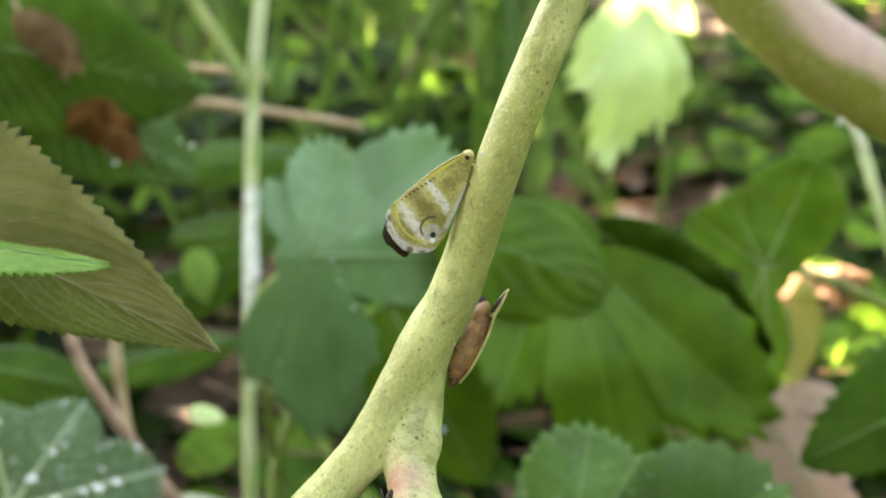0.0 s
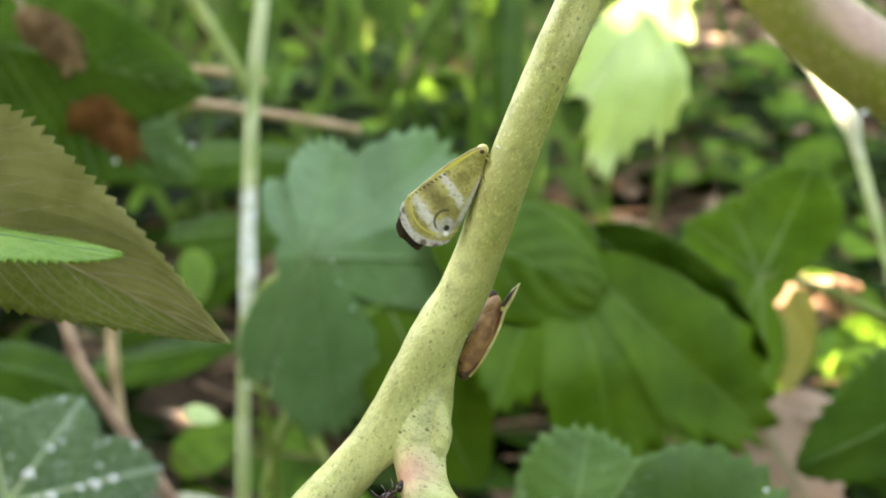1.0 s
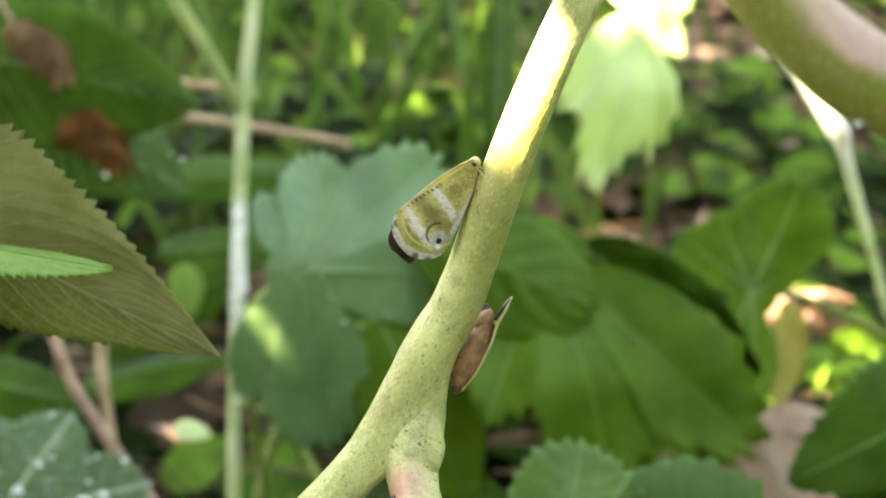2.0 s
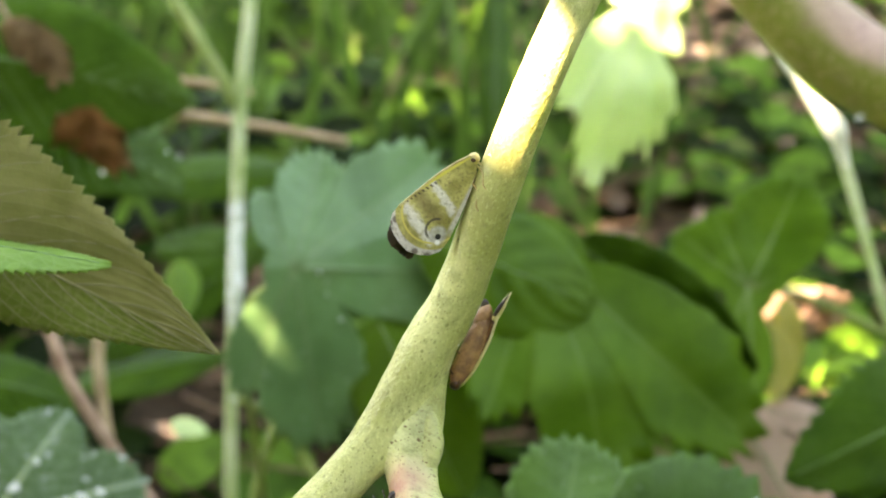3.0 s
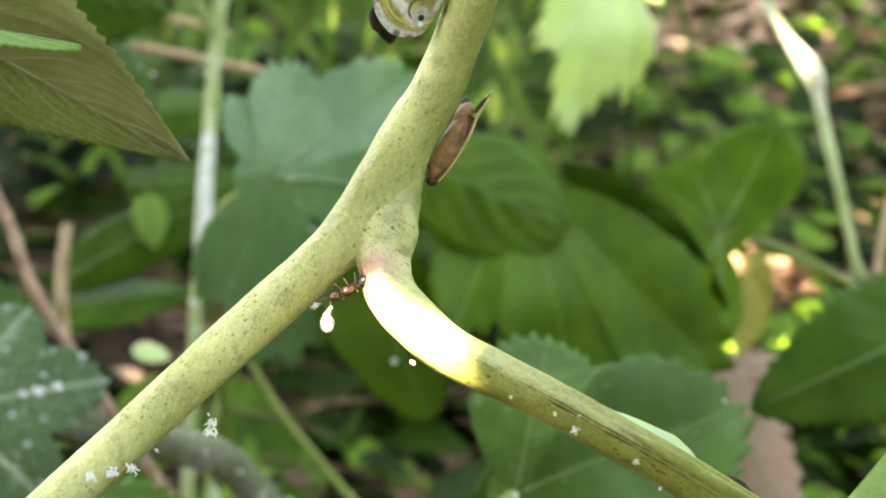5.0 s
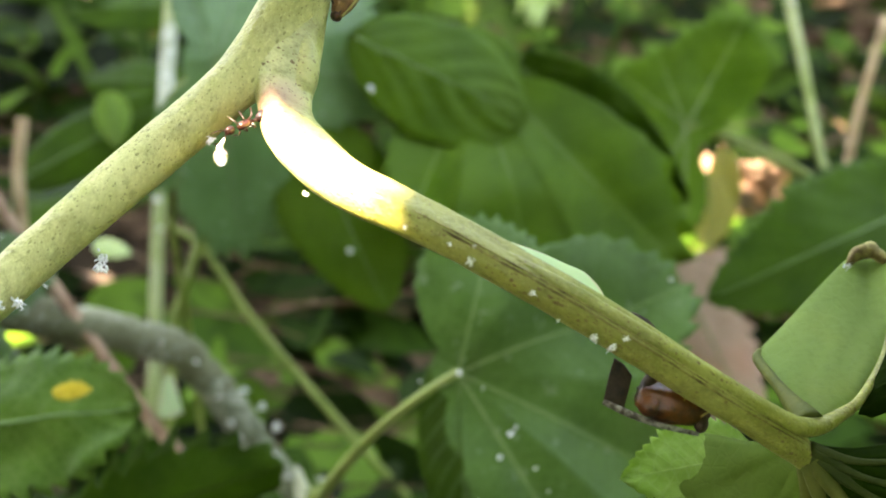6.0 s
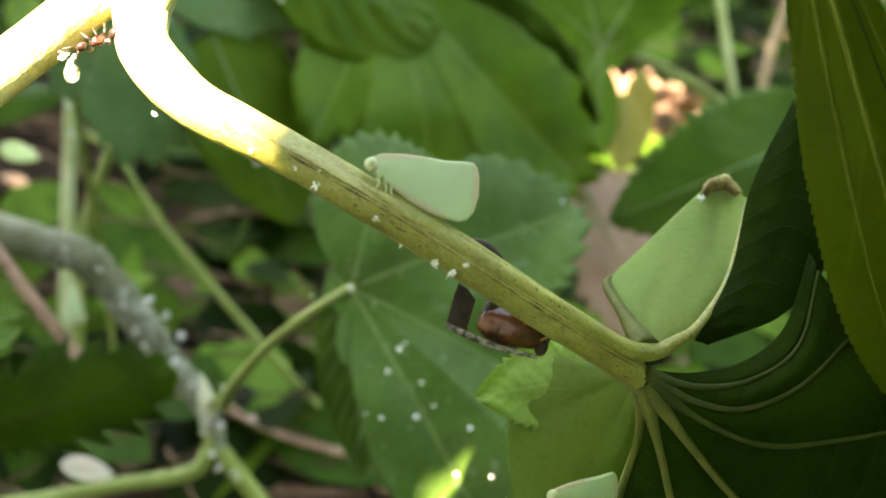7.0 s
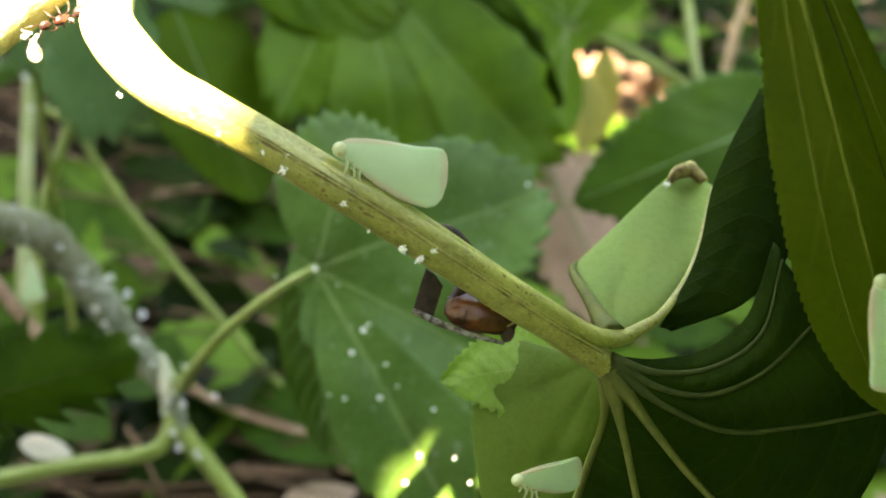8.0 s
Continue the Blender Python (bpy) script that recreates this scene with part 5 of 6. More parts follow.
def dark_hopper():
    """The amber and dark brown planthopper under the leaf stalk."""
    m, length = seat((24.8, 96, -44.8), (33.6, 97, -47.1), (0.35, -0.1, -0.94))
    top = thing("dark_planthopper", m, "amber and dark brown planthopper hanging under a leaf stalk", "insect")
    part("body", ball((length * 0.63, 0.1, -1.65), (length * 0.36, 1.15, 1.6), None, 18, 24, lumps=0.22), M["amber"], top)
    part("thorax", ball((length * 0.45, 0.0, -1.2), (1.2, 0.95, 1.1), None, 12, 14, lumps=0.12), M["amber"], top)
    part("keel", tube([(-0.1, -0.5, -0.2, 0.22), (length * 0.25, -0.6, 0.12, 0.3), (length * 0.6, -0.5, 0.3, 0.26), (length * 0.95, -0.2, 0.1, 0.16)], 6, 9, 0.3, local=True), M["keel"], top, "grey mottled lower edge")
    part("wing", wing([(0, 0.0), (0.5, 0.05), (1.0, 0.0)], [(0, -4.0), (0.5, -3.7), (1.0, -3.0)], 1.9, 0.25, -1, 0.02), M["dusky"], top, "dark brown upright wing")
    part("wing", wing([(0, -0.9), (1.0, -1.2)], [(0, -3.4), (1.0, -3.2)], 1.3, 0.2, 1, 0.02), M["dusky"], top)
    part("wing_root", tube([(length * 0.36, 0.0, -1.4, 0.5), (length * 0.38, 0.2, -2.6, 0.6), (length * 0.42, 0.3, -3.6, 0.6)], 4, 9, local=True), M["dusky"], top)
    part("head", ball((length * 0.97, 0, -0.8), (0.55, 0.8, 0.8), None, 8, 12), M["dusky"], top)
    inner = m.inverted()

    def own(rows):
        return [(q.x * 1000, -q.y * 1000, q.z * 1000, r) for q, r in ((inner @ S(p[:3]), p[3]) for p in rows)]

    part("wing_edge", tube(own([(25.8, 98, -38, 0.35), (27, 98, -37.8, 0.55), (28.3, 98, -38.3, 0.6), (29.6, 98, -39.2, 0.35)]), 5, 10, 0.2, local=True), M["dusky"], top, "dark brown wing edge showing above the stalk")
    for rows in ([(length * 0.7, -0.6, -1.6), (length * 0.72, -0.9, -2.4), (length * 0.8, -0.8, -3.0)], [(length * 0.92, -0.4, -1.3), (length * 1.0, -0.6, -2.0), (length * 1.07, -0.5, -2.4)]):
        part("leg", leg(rows, 0.1), M["insect_leg"], top)

    mirror(top)


dark_hopper()


def ant():
    m, length = seat((-7.4, 101.3, -24.0), (-3.9, 102.8, -22.0), (-0.3, -0.75, -0.6))
    top = thing("ant", m, "small dark reddish ant in the fork of a branch", "insect")
    part("abdomen", ball((length * 0.82, 0, 0.05), (0.85, 0.55, 0.55), None, 10, 14), M["ant_black"], top)
    part("waist", tube([(length * 0.5, 0, 0, 0.12), (length * 0.6, 0, 0.15, 0.15), (length * 0.68, 0, 0.05, 0.12)], 4, 8, local=True), M["ant_red"], top)
    part("thorax", tube([(length * 0.22, 0, 0, 0.2), (length * 0.32, 0, 0.08, 0.40), (length * 0.45, 0, 0.05, 0.34), (length * 0.54, 0, 0.0, 0.16)], 5, 12, local=True), M["ant_red"], top)
    head = part("head", ball((length * 0.06, 0, 0), (0.5, 0.4, 0.34), None, 10, 14), M["ant_red"], top)
    for y in (-1, 1):
        part("antenna", leg([(-0.2, 0.15 * y, 0.1), (-0.7, 0.6 * y, 0.4), (-1.5, 0.5 * y, 0.1)], 0.05), M["ant_red"], head)
        for s, d in ((0.28, -0.7), (0.38, 0.1), (0.48, 0.9)):
            part("leg", leg([(length * s, 0.2 * y, -0.1), (length * s + d * 0.4, 0.6 * y, 0.2), (length * s + d * 0.8, 0.95 * y, -0.6)], 0.085), M["ant_red"], top)


ant()


def droplet():
    n = Nodes("clear honeydew")
    mat = n.end((0.95, 0.97, 0.95), 0.02, clear=0.9)
    top = thing("honeydew_drop", (-7.6, 99.6, -25.9), "clear drop of honeydew hanging below an ant", "drop")
    part("drop", ball((0, 0, -0.3), (0.62, 0.62, 0.85), None, 14, 18), mat, top)
    part("neck", tube([(-0.1, 0, 0.4, 0.3), (0.1, 0, 0.9, 0.16), (0.3, 0.1, 1.3, 0.1)], 4, 9, local=True), M["wax"], top, "white waxy thread")
    # bright highlight of the drop, built as a white ball
    part("glint", ball((0.05, -0.2, -0.45), (0.34, 0.34, 0.45), None, 8, 10, lumps=0.2), M["wax"], top, "white blob drawn as the drop's highlight")


droplet()


# ---- wax wool and beads ----
def wax_tuft(where, size, seed, label="tuft of white wax wool stuck to a stem"):
    rnd = random.Random(seed)
    top = thing("wax_tuft", where, label, "wax tuft", "wax tufts")
    bm = bmesh.new()
    size *= 0.75
    for k in range(16):
        a = Vector((rnd.uniform(-1, 1), rnd.uniform(-0.5, 0.5), rnd.uniform(-1, 1))) * size * 0.35
        b = a + Vector((rnd.uniform(-1, 1), rnd.uniform(-0.6, 0.2), rnd.uniform(-1, 0.6))) * size * 0.4
        c = b + Vector((rnd.uniform(-1, 1), rnd.uniform(-0.6, 0.3), rnd.uniform(-1, 0.5))) * size * 0.3
        tube([(*a, size * 0.085), (*b, size * 0.065), (*c, size * 0.02)], 3, 6, 0.4, local=True, bm=bm)
    part("threads", bm, M["wax"], top)
    crumbs = bmesh.new()
    for k in range(7):
        c = [rnd.gauss(0, 0.2) * size, (0.12 + rnd.uniform(-0.05, 0.05)) * size, rnd.gauss(0, 0.22) * size]
        ball(c, [size * rnd.uniform(0.06, 0.17), size * 0.1, size * rnd.uniform(0.06, 0.17)], Euler((0, rnd.uniform(0, 3), 0)).to_matrix(), 5, 7, crumbs, 0.9)
    part("clot", crumbs, M["wax"], top)
    return top


for k, (p, size) in enumerate([((4.3, 94.6, -29.8), 0.45), ((7.8, 93.4, -31.0), 0.45), ((11.4, 92.9, -32.1), 0.5), ((13.2, 92.6, -32.2), 0.5), ((13.0, 92.8, -33.3), 0.9), ((18.0, 92.3, -35.6), 0.6), ((23.0, 92.3, -38.9), 0.9), ((24.6, 92.3, -39.5), 0.9), ((25.6, 92.3, -38.8), 0.6), ((-0.2, 96.0, -28.8), 0.5), ((20.2, 93.0, -37.7), 0.4), ((-17.0, 99.9, -35.0), 1.1), ((-16.9, 99.6, -35.8), 1.3), ((-24.4, 97.0, -39.1), 1.3), ((-22.9, 97.2, -38.8), 1.2), ((-26.1, 96.8, -39.5), 1.3), ((-25.9, 97.8, -42.4), 0.7), ((-21.3, 98.9, -37.5), 0.5),
                               ((52.3, 114, -33.2), 0.8), ((52.3, 108, -43.9), 0.9), ((-8.8, 102.1, -24.7), 0.8), ((1, 99.6, -8.4), 0.22), ((3.5, 98.8, 8.5), 0.3), ((-5.6, 103.1, -23.1), 0.5), ((-4.2, 103.5, -22.9), 0.4)]):
    wax_tuft(p, size, k)
for k, (p, size) in enumerate([((-61.8, 361.5, 11.1), 3.0), ((-62.1, 361.5, 3.8), 3.4), ((-60.7, 361.5, -7.1), 4.0), ((-62.5, 361.5, -14.3), 3.0), ((-63.2, 361.5, -34.3), 2.6), ((-61.6, 361.5, -43.4), 2.6), ((-62.5, 361.5, 16.5), 2.4),
                               ((-34.3, 266, -69.7), 1.9), ((-28.9, 266, -77.9), 2.1), ((-25.7, 266, -83.7), 1.9), ((-23.4, 266, -86.9), 1.6), ((-12, 266, -95.7), 1.6), ((-7.6, 266, -103.6), 2.0), ((-5.9, 266, -100.1), 1.6), ((-8.7, 266, -107.2), 1.5), ((-42.4, 265, -65.6), 1.5), ((-5.5, 264.0, -99.8), 2.8), ((-8.1, 264.0, -104.3), 2.6), ((-4.7, 264.0, -104.5), 2.4), ((-6.4, 264.0, -111.5), 2.2), ((-4.2, 264.0, -95.6), 2.0), ((-9.4, 264.0, -94.6), 1.6), ((-4.5, 264.0, -114.9), 2.0), ((-0.9, 264.0, -116.1), 1.6), ((-15.2, 264.0, -83.6), 2.5), ((-18.6, 264.0, -79.2), 2.6), ((-22.6, 264.0, -75.5), 2.1), ((-0.2, 264.0, -117.4), 1.5), ((2.7, 264.0, -102.1), 1.4), ((-16.1, 264.0, -89.7), 1.9)]):
    wax_tuft(p, size, 50 + k, "white wax wool clotted on a stem")
rnd = random.Random(3)
for k in range(14):
    a, d = radians(rnd.choice((62, 15, 110)) + rnd.uniform(-4, 4)), rnd.uniform(5, 24)
    hub = (-89.1, 232, -53.5)
    wax_tuft((hub[0] + d * math.cos(a), hub[1] - 1.5 + 0.4 * d * math.sin(a), hub[2] + 0.9 * d * math.sin(a)), rnd.uniform(1.2, 2.6), 90 + k, "white wax wool along a leaf rib")
BEADS = [(31.8, 276, -28.7), (30.1, 277, -36), (37.8, 168, -81.8), (42.9, 166, -81.2), (32.2, 180, -76.4), (26.5, 180, -76.9), (23.9, 180, -76.4), (30.3, 181, -76.8), (35.7, 166, -85.5), (29.7, 184, -65.2), (24.3, 187, -59.5), (20.4, 188.5, -57.4),
         (55.6, 192, -40.5), (14, 188, -59), (27.2, 183, -69.9), (39.9, 172, -75.5), (45.1, 163, -84), (28.9, 184, -66.2),
         (-95.1, 305.9, 37.8), (-92.6, 305.9, 36.3), (-85.5, 305.9, 34.7), (-104.9, 303.2, 32.5), (-68.9, 308.6, 28.3), (-72.2, 308.6, 29.7), (-88.2, 303.2, 23.3), (3, 262, -5.6), (-25.2, 253, -2.7), (-0.1, 262, -42.2), (2.6, 260, -5.2), (-20.1, 252, -13.2), (-23.4, 253, -7.5),
         (40.8, 106, -53), (32.6, 180, -70.7), (34.6, 178, -73.8)]
for k, p in enumerate(BEADS):
    bead = thing("wax_bead", p, "white bead of wax on a leaf", "wax bead", "wax beads")
    s = 0.75 * p[1] / 260 * (0.45 + 0.75 * ((k * 37) % 10) / 10)
    part("bead", ball((0, 0, 0), (0.75 * s, 0.5 * s, 0.8 * s), None, 7, 9, lumps=0.4), M["wax"], bead)


# ---- low plants, grass and litter ----
def isle_material(name, colours, through, rough):
    """Many small pieces, each with its own tone."""
    n = Nodes(name)
    r = n.add("ShaderNodeNewGeometry").outputs["Random Per Island"]
    ramp = n.add("ShaderNodeValToRGB", Fac=r)
    while len(ramp.color_ramp.elements) < len(colours):
        ramp.color_ramp.elements.new(0.5)
    for i, c in enumerate(colours):
        ramp.color_ramp.elements[i].position = i / (len(colours) - 1)
        ramp.color_ramp.elements[i].color = (*c, 1)
    p = n.place()
    col = n.mix(n.math("MULTIPLY", n.step(n.noise(120.0, 4.0, p), 0.4, 0.7), 0.4), ramp.outputs[0], colours[0])
    return n.end(col, rough, n.bump(n.noise(300.0, 4.0, p), 0.4, 0.0008), through, spec=0.08)


def small_leaf(verts, faces, base, along, normal, length, width, fold, droop):
    """Adds a small folded oval leaf to lists of places and faces."""
    side = along.cross(normal).normalized()
    k = len(verts)
    for u in (0.0, 0.2, 0.45, 0.7, 0.9, 1.0):
        w = width / 2 * math.sin(math.pi * (0.06 + 0.94 * u) ** 0.8) ** 0.8 if u < 1 else 0.0004
        c = base + along * (u * length) - normal * (droop * length * u * u)
        verts += [c + side * w + normal * (fold * w), c, c - side * w + normal * (fold * w)]
    for i in range(5):
        a = k + 3 * i
        faces += [(a, a + 1, a + 4, a + 3), (a + 1, a + 2, a + 5, a + 4)]


def stuff(name, label, category, verts, faces, material):
    me = bpy.data.meshes.new(name)
    me.from_pydata([tuple(v) for v in verts], [], faces)
    me.materials.append(material)
    me.polygons.foreach_set("use_smooth", [True] * len(me.polygons))
    return tagged(new(name, me), label, category, kind="stuff")


def undergrowth():
    rnd = random.Random(5)
    inv = SITE.inverted()
    verts, faces = [], []
    for k in range(9500):
        y = 0.22 + 1.4 * rnd.random() ** 1.5
        x = rnd.uniform(-0.55, 0.55) * (0.5 + y)
        q = noise.noise(Vector((x * 6, y * 6, 1.5)))
        left = x / y < 0.12
        if (q < (-0.22 if y < 0.75 else -0.2) and left) or (q < -0.15 and not left):
            continue
        h = rnd.uniform(0.004, 0.075 if left else 0.04) * (1.3 if q > 0.2 else 1)
        p = Vector((x, y, h))
        at = inv @ p
        if at.y < 0.335 or (y < 0.4 and h > 0.03):
            continue
        a = rnd.uniform(0, 2 * math.pi)
        along = Vector((math.cos(a), math.sin(a), rnd.uniform(-0.3, 0.5))).normalized()
        normal = Vector((rnd.uniform(-0.6, 0.6), rnd.uniform(-0.9, 0.2), 1)).normalized()
        normal = (normal - along * normal.dot(along)).normalized()
        length = rnd.uniform(0.016, 0.042) * (1.15 if left else 1.05)
        small_leaf(verts, faces, p, along, normal, length, length * rnd.uniform(0.45, 0.75), rnd.uniform(0.1, 0.4), rnd.uniform(0.0, 0.3))
    # the near-black leaf tones put the hollows' deep shade into the colour
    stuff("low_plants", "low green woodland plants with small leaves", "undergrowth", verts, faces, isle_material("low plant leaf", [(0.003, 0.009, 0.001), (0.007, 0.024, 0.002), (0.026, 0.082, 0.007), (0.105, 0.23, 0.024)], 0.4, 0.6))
    verts, faces = [], []
    for k in range(260):
        y = rnd.uniform(0.5, 1.5)
        x = rnd.gauss(-0.06, 0.11) * y * 1.6
        base = Vector((x, y, 0))
        lean = Vector((rnd.gauss(0, 0.35), rnd.gauss(0, 0.3), 1)).normalized()
        normal = Vector((rnd.gauss(0, 0.4), -1, 0.2)).normalized()
        normal = (normal - lean * normal.dot(lean)).normalized()
        small_leaf(verts, faces, base, lean, normal, rnd.uniform(0.06, 0.2), rnd.uniform(0.003, 0.009), 0.3, rnd.uniform(0.0, 0.5))
    stuff("grass", "thin green grass blades", "grass", verts, faces, isle_material("grass blade", [(0.025, 0.065, 0.01), (0.05, 0.12, 0.018), (0.10, 0.18, 0.04)], 0.4, 0.55))
    bm = bmesh.new()
    for k in range(620):
        y, lean = rnd.uniform(0.36, 1.0), rnd.gauss(0, 0.5)
        x = rnd.uniform(-0.36, 0.16) * (0.3 + y)
        p, w = Vector((x, y, rnd.uniform(0.01, 0.05))), Vector((math.cos(lean), 0.6 * math.sin(lean), rnd.gauss(0, 0.12)))
        l, r = rnd.uniform(30, 120), rnd.uniform(0.35, 0.95)
        tube([(*(p * 1000 + w * l * q + Vector((0, 0, rnd.gauss(0, 4)))), r * (1 - 0.4 * q)) for q in (0, 0.35, 0.7, 1)], 3, 6, 0.2, local=True, bm=bm)
    for k in range(170):
        lean = rnd.gauss(0, 0.7)
        p, w = Vector((rnd.uniform(-0.13, 0.10), rnd.uniform(0.21, 0.38), rnd.uniform(0.008, 0.032))), Vector((math.cos(lean), 0.5 * math.sin(lean), rnd.gauss(0, 0.1)))
        l, r = rnd.uniform(25, 80), rnd.uniform(0.25, 0.7)
        tube([(*(p * 1000 + w * l * q + Vector((0, 0, rnd.gauss(0, 2)))), r * (1 - 0.4 * q)) for q in (0, 0.35, 0.7, 1)], 3, 6, 0.2, local=True, bm=bm)
    twigs = part("dry_twigs", bm, isle_material("dry twig", [(0.05, 0.03, 0.017), (0.13, 0.08, 0.045), (0.28, 0.19, 0.125)], 0.0, 0.75), None)
    tagged(twigs, "tangle of thin brown dry twigs low down", "twigs", kind="stuff")
    verts, faces = [], []
    for k in range(3000):
        y = rnd.uniform(0.2, 1.5)
        x = rnd.uniform(-0.5, 0.5) * (0.5 + y)
        a = rnd.uniform(0, 2 * math.pi)
        along = Vector((math.cos(a), math.sin(a), rnd.uniform(-0.05, 0.3))).normalized()
        normal = Vector((rnd.gauss(0, 0.25), rnd.gauss(-0.1, 0.25), 1)).normalized()
        normal = (normal - along * normal.dot(along)).normalized()
        length = rnd.uniform(0.025, 0.065) * (0.45 if y < 0.5 else 1)
        if rnd.random() < (0.88 if x / y < 0.05 else 0.25):
            continue
        small_leaf(verts, faces, Vector((x, y, rnd.uniform(0.008, 0.022))), along, normal, length, length * rnd.uniform(0.3, 0.6), rnd.uniform(-0.3, 0.6), rnd.uniform(-0.3, 0.3))
    stuff("leaf_litter", "dry brown fallen leaves on the soil", "leaf litter", verts, faces, isle_material("fallen leaf", [(0.05, 0.03, 0.018), (0.13, 0.08, 0.045), (0.24, 0.165, 0.105), (0.42, 0.31, 0.22)], 0.15, 0.7))


undergrowth()


def thicket():
    """Unseen ring of shrub leaves added to block low sky light, lower at left."""
    rnd = random.Random(8)
    verts, faces = [], []
    for k in range(11000):
        a = rnd.uniform(0, 2 * math.pi)
        r = rnd.uniform(1.9, 2.6)
        z = rnd.uniform(0.0, 1.5 if math.cos(a) > -0.15 else 0.5)
        out = Vector((math.cos(a), math.sin(a), 0))
        along = (Vector((-out.y, out.x, 0)) * rnd.uniform(-1, 1) + Vector((0, 0, rnd.uniform(-1, 0.3)))).normalized()
        normal = (-out + Vector((rnd.gauss(0, 0.4), rnd.gauss(0, 0.4), 0.5))).normalized()
        normal = (normal - along * normal.dot(along)).normalized()
        length = rnd.uniform(0.10, 0.2)
        small_leaf(verts, faces, Vector((0, 0.4, z)) + out * r, along, normal, length, length * 0.6, 0.2, 0.2)
    stuff("thicket", "unseen ring of dense green leaves added to block low sky light", "shrubs", verts, faces, isle_material("thicket leaf", [(0.03, 0.085, 0.012), (0.05, 0.13, 0.02), (0.08, 0.17, 0.03)], 0.3, 0.5))


thicket()

# ---- unseen foliage overhead, added to shade the place ----
# Gaps through which the sun falls, as places and radii in site mm.
GAPS = [((12.5, 99, 27), 1.3), ((11.2, 99, 24.5), 1.3), ((10.1, 99, 22), 1.3), ((9, 99, 19.5), 1.3), ((8, 99, 16.9), 1.3), ((7.2, 99, 14.9), 1.2), ((6.5, 99, 13.2), 0.8), ((5.9, 99, 11.4), 0.2), ((5.3, 99, 9.9), -0.6), ((4.6, 99.5, 8.0), -1.4), ((3.9, 100, 6.2), -2.2),
        ((-2.7, 102.6, -19.0), 2.8), ((-2.8, 101.4, -21.0), 1.8), ((-2.2, 99.0, -23.3), 2.0), ((-0.9, 97.3, -25.0), 2.8), ((0.8, 97, -26.0), 2.7), ((2, 96, -26.9), 2.7), ((3.9, 95.5, -28.2), 2.7), ((4.8, 95.5, -28.6), 2.7), ((6.8, 95.3, -29.4), 3.0),
        ((-5.4, 105.0, -16.5), 1.8), ((-7.6, 104.3, -19.8), 1.8), ((-10.7, 103.3, -23.1), 2.0), ((-14.5, 101.5, -27.1), 2.8), ((-20.9, 99.0, -33.9), 2.8), ((-27.1, 96.5, -40.3), 2.8),
        ((-36.7, 268.0, -19.6), -1.3), ((-31.2, 268.0, -26.2), -1.3), ((-24.1, 268.0, -32.2), -1.3), ((150, 468, -15), 12), ((165, 478, -17), 12),
        ((105.9, 305, 42.1), 4.0), ((-37, 262, -118.9), -0.3)]


def canopy():
    rnd = random.Random(11)
    s = Vector((-0.45, -0.65, 0.62)).normalized()
    e1 = s.cross(Vector((0, 0, 1))).normalized()
    e2 = s.cross(e1)
    centre = Vector((0, 100, -20))
    gaps = [((Vector(p) - centre).dot(e1), (Vector(p) - centre).dot(e2), r) for p, r in GAPS]
    verts, faces = [], []
    for layer in range(7):
        for i in range(-25, 26):
            for j in range(-25, 26):
                a, b = 9.0 * (i + rnd.uniform(-0.5, 0.5)), 9.0 * (j + rnd.uniform(-0.5, 0.5))
                if math.hypot(a, b) > 230 + 30 * noise.noise(Vector((a, b, layer * 40)) / 70) or any((a - ga) ** 2 + (b - gb) ** 2 < (r + 6.0) ** 2 for ga, gb, r in gaps):
                    continue
                c = centre + e1 * a + e2 * b + s * (430 + 12 * layer)
                t = rnd.uniform(0, 6.28)
                along = D(e1 * math.cos(t) + e2 * math.sin(t) + s * rnd.uniform(-0.3, 0.3))
                normal = D(s + e1 * rnd.gauss(0, 0.25) + e2 * rnd.gauss(0, 0.25))
                normal = (normal - along * normal.dot(along)).normalized()
                small_leaf(verts, faces, S(c - (e1 * math.cos(t) + e2 * math.sin(t)) * 6.5), along, normal, 0.0135, 0.0095, 0.1, 0.1)
    for i, j, up in [(i, j, up) for up in (1260, 1300, 1340) for i in range(-58, 59) for j in range(-58, 59)]:
        a, b = 24.0 * (i + rnd.uniform(-0.4, 0.4)), 24.0 * (j + rnd.uniform(-0.4, 0.4))
        if not 185 < math.hypot(a, b) < 1280 + 260 * noise.noise(Vector((a, b, 7)) / 400) or noise.noise(Vector((a, b, 0)) / 90) > 0.50 or any((a - ga) ** 2 + (b - gb) ** 2 < (r + 24) ** 2 for ga, gb, r in gaps):
            continue
        c = centre + e1 * a + e2 * b + s * (up + rnd.uniform(-90, 90))
        t = rnd.uniform(0, 6.28)
        along = D(e1 * math.cos(t) + e2 * math.sin(t))
        small_leaf(verts, faces, S(c), along, (D(s) - along * D(s).dot(along)).normalized(), 0.04, 0.028, 0.1, 0.1)
    stuff("overhanging_foliage", "unseen leaflets added overhead to shade the place", "foliage", verts, faces, isle_material("leaflet", [(0.05, 0.12, 0.02), (0.08, 0.17, 0.03), (0.11, 0.22, 0.04)], 0.5, 0.45))
    return s, e1, e2, centre


s, e1, e2, centre = canopy()


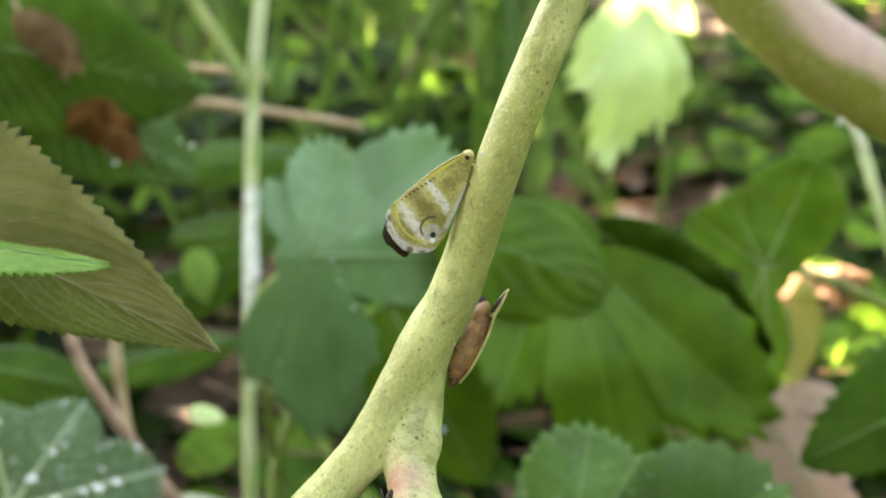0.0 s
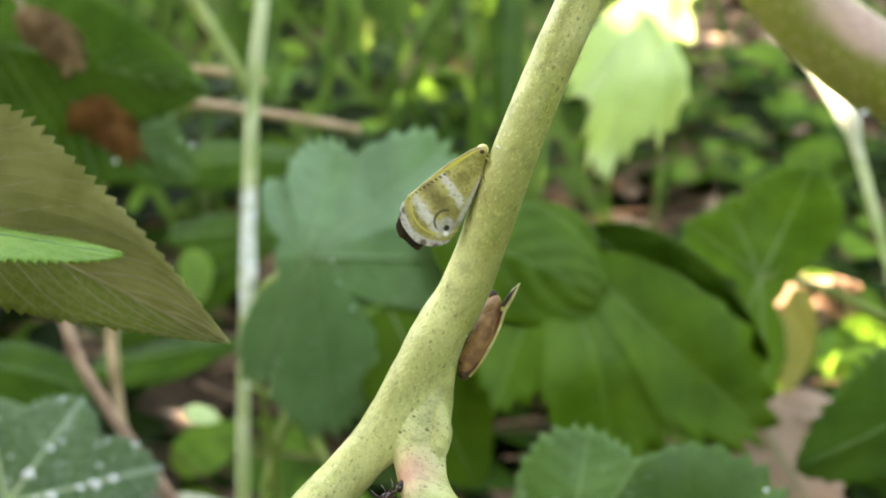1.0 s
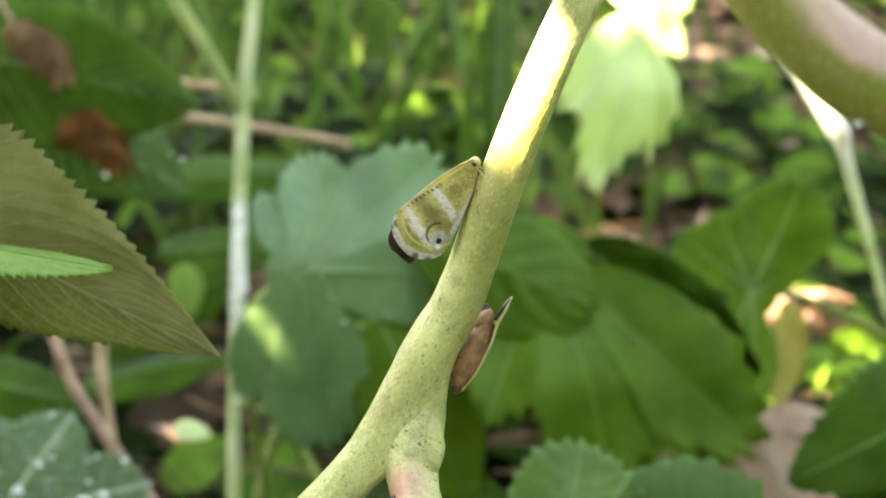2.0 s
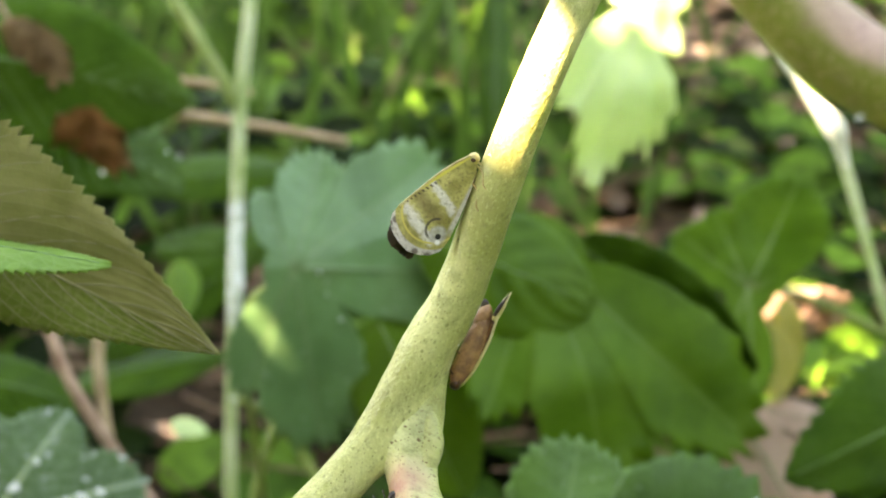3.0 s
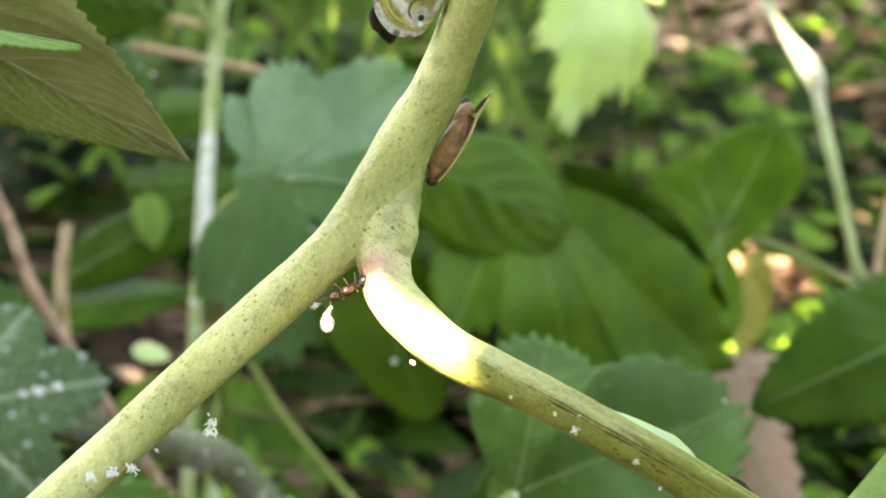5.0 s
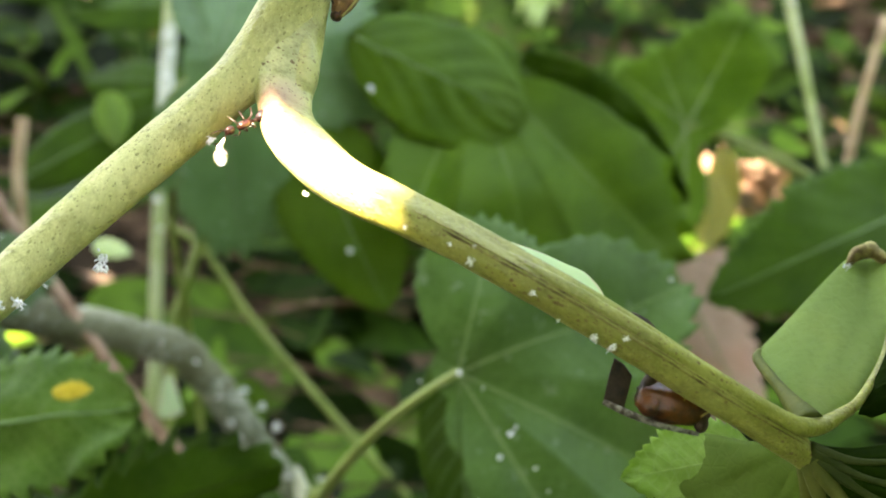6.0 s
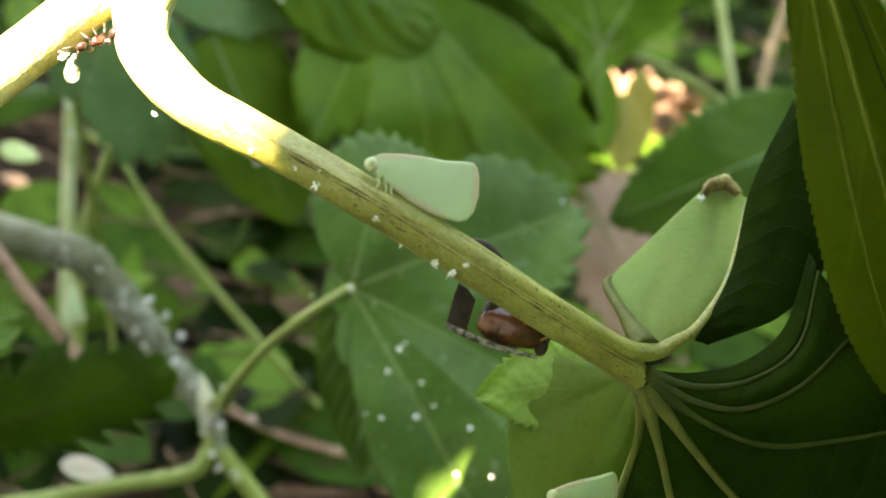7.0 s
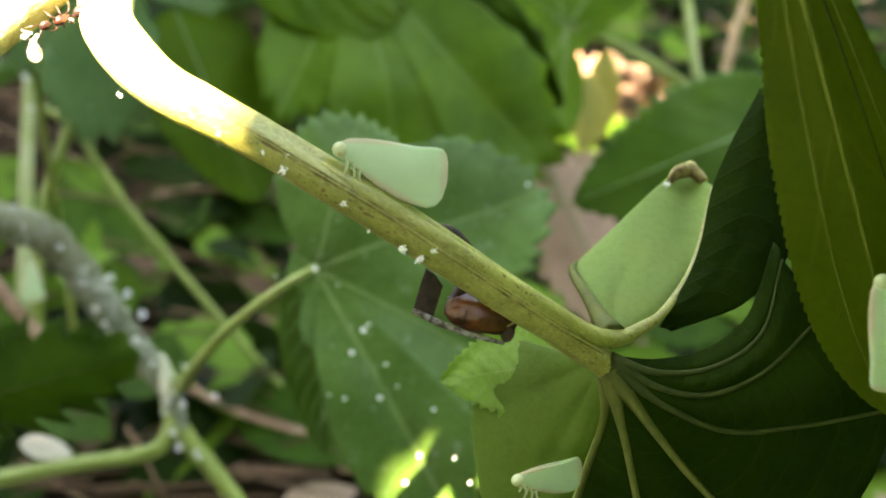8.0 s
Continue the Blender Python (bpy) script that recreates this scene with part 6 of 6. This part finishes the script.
def shade_leaf(spot, width, length, turn):
    """An unseen leaf added overhead to hide the sun from a spot; it sways."""
    p = Vector(spot) + s * 400
    a = e1 * math.cos(turn) + e2 * math.sin(turn)
    top = thing("swaying_leaf", p, "unseen green leaf added overhead, swaying to move sun patches", "leaf")
    part("blade", shift(blade(p - a * length / 2, p + a * length / 2, s, width, 20, 0.03, seed=31, fold=0.05, droop=0.0, wave=0.03), top), M["leaf_mid"], top)
    return top, p, a


STEM_WAY = Vector((0.43, 0, 0.9)) - s * Vector((0.43, 0, 0.9)).dot(s)
UPPER, UPPER_AT, _ = shade_leaf((7.5, 99, 14), 34, 60, math.atan2(STEM_WAY.dot(e2), STEM_WAY.dot(e1)) + math.pi / 2)
LOWER, LOWER_AT, LOWER_WAY = shade_leaf(centre - e1 * 2 + e2 * 2, 27, 40, 0.0)
LONGER, LONGER_AT, LONGER_WAY = shade_leaf(centre - e1 * 17.5 + e2 * 7, 24, 34, 1.57)
OUTER, OUTER_AT, OUTER_WAY = shade_leaf(centre + e1 * 21.2 + e2 * 12.5, 24, 76, 1.2)
FAR, FAR_AT, FAR_WAY = shade_leaf((-31.2, 268.0, -26.2), 30, 46, 0.9)


def motions():
    def sway(ob, at, way, rows):
        walk(ob, [(t, Matrix.Translation(S(at + way * d))) for t, d in rows])

    # along the stem: where the shade's lower edge stands
    sway(UPPER, UPPER_AT, STEM_WAY.normalized(), [(k, 0.932 * d + 17) for k, d in [(0, -11), (1.1, -10), (1.2, -7), (1.3, -2), (1.4, 0.8), (1.5, 2.8), (1.7, 5.3), (2.2, 5.6), (3.5, 5.6), (3.7, 7.6), (3.8, 10), (4.0, 15), (4.4, 24), (8, 28)]])
    sway(FAR, FAR_AT, e2 * 0.6 + e1 * 0.8, [(0, 0), (1.0, 3), (1.3, 12), (1.7, 30), (2.2, 34), (3.0, 32), (4.2, 34), (4.7, 20), (5.2, 0), (8, 0)])
    walk(LOWER, [(t, Matrix.Translation(S(LOWER_AT - e1 * a - e2 * b))) for t, a, b in [(0, 0, 0), (3.3, 1, 0.5), (3.7, 1, 5), (4.0, 0, 8), (4.2, 0, 9.5), (5.3, 0, 10.2), (6.0, 0, 10.8), (6.5, 0, 11.4), (6.7, 3, 12.5), (6.9, 14, 14), (7.1, 26, 15), (7.4, 36, 15), (8, 38, 15)]])
    sway(LONGER, LONGER_AT, e1 * -1, [(0, 0), (5.3, 0), (5.5, 0.3), (5.8, 1.5), (6.0, 2.5), (6.4, 4), (8, 4.5)])
    sway(OUTER, OUTER_AT, e1 * 0.9 - e2 * 0.43, [(0, 0), (5.8, 0), (6.1, 1.2), (6.3, 4), (6.5, 8), (6.7, 12), (6.9, 17), (7.2, 26), (8, 30)])
    # the green planthopper climbs round the stalk from behind
    axis = (S((27, 94.4, -40)) - S((14, 94, -33))).normalized()
    pivot = S((20, 94.3, -36.2))

    def round_stalk(angle, along):
        return Matrix.Translation(pivot + axis * along / 1000) @ Matrix.Rotation(radians(angle), 4, axis) @ Matrix.Translation(-pivot) @ HOPPER_POSE

    walk(HOPPER, [(t, round_stalk(a, b)) for t, a, b in [(0, -67, 0), (5.3, -67, 0), (6.0, -64, 0), (6.1, -60, 0), (6.2, -53, 0), (6.3, -44, 0), (6.4, -32, 0), (6.5, -21, 0), (6.6, -7, 0), (6.8, 0, 0), (7.5, 0, 0), (8, 0, 0)]])


motions()
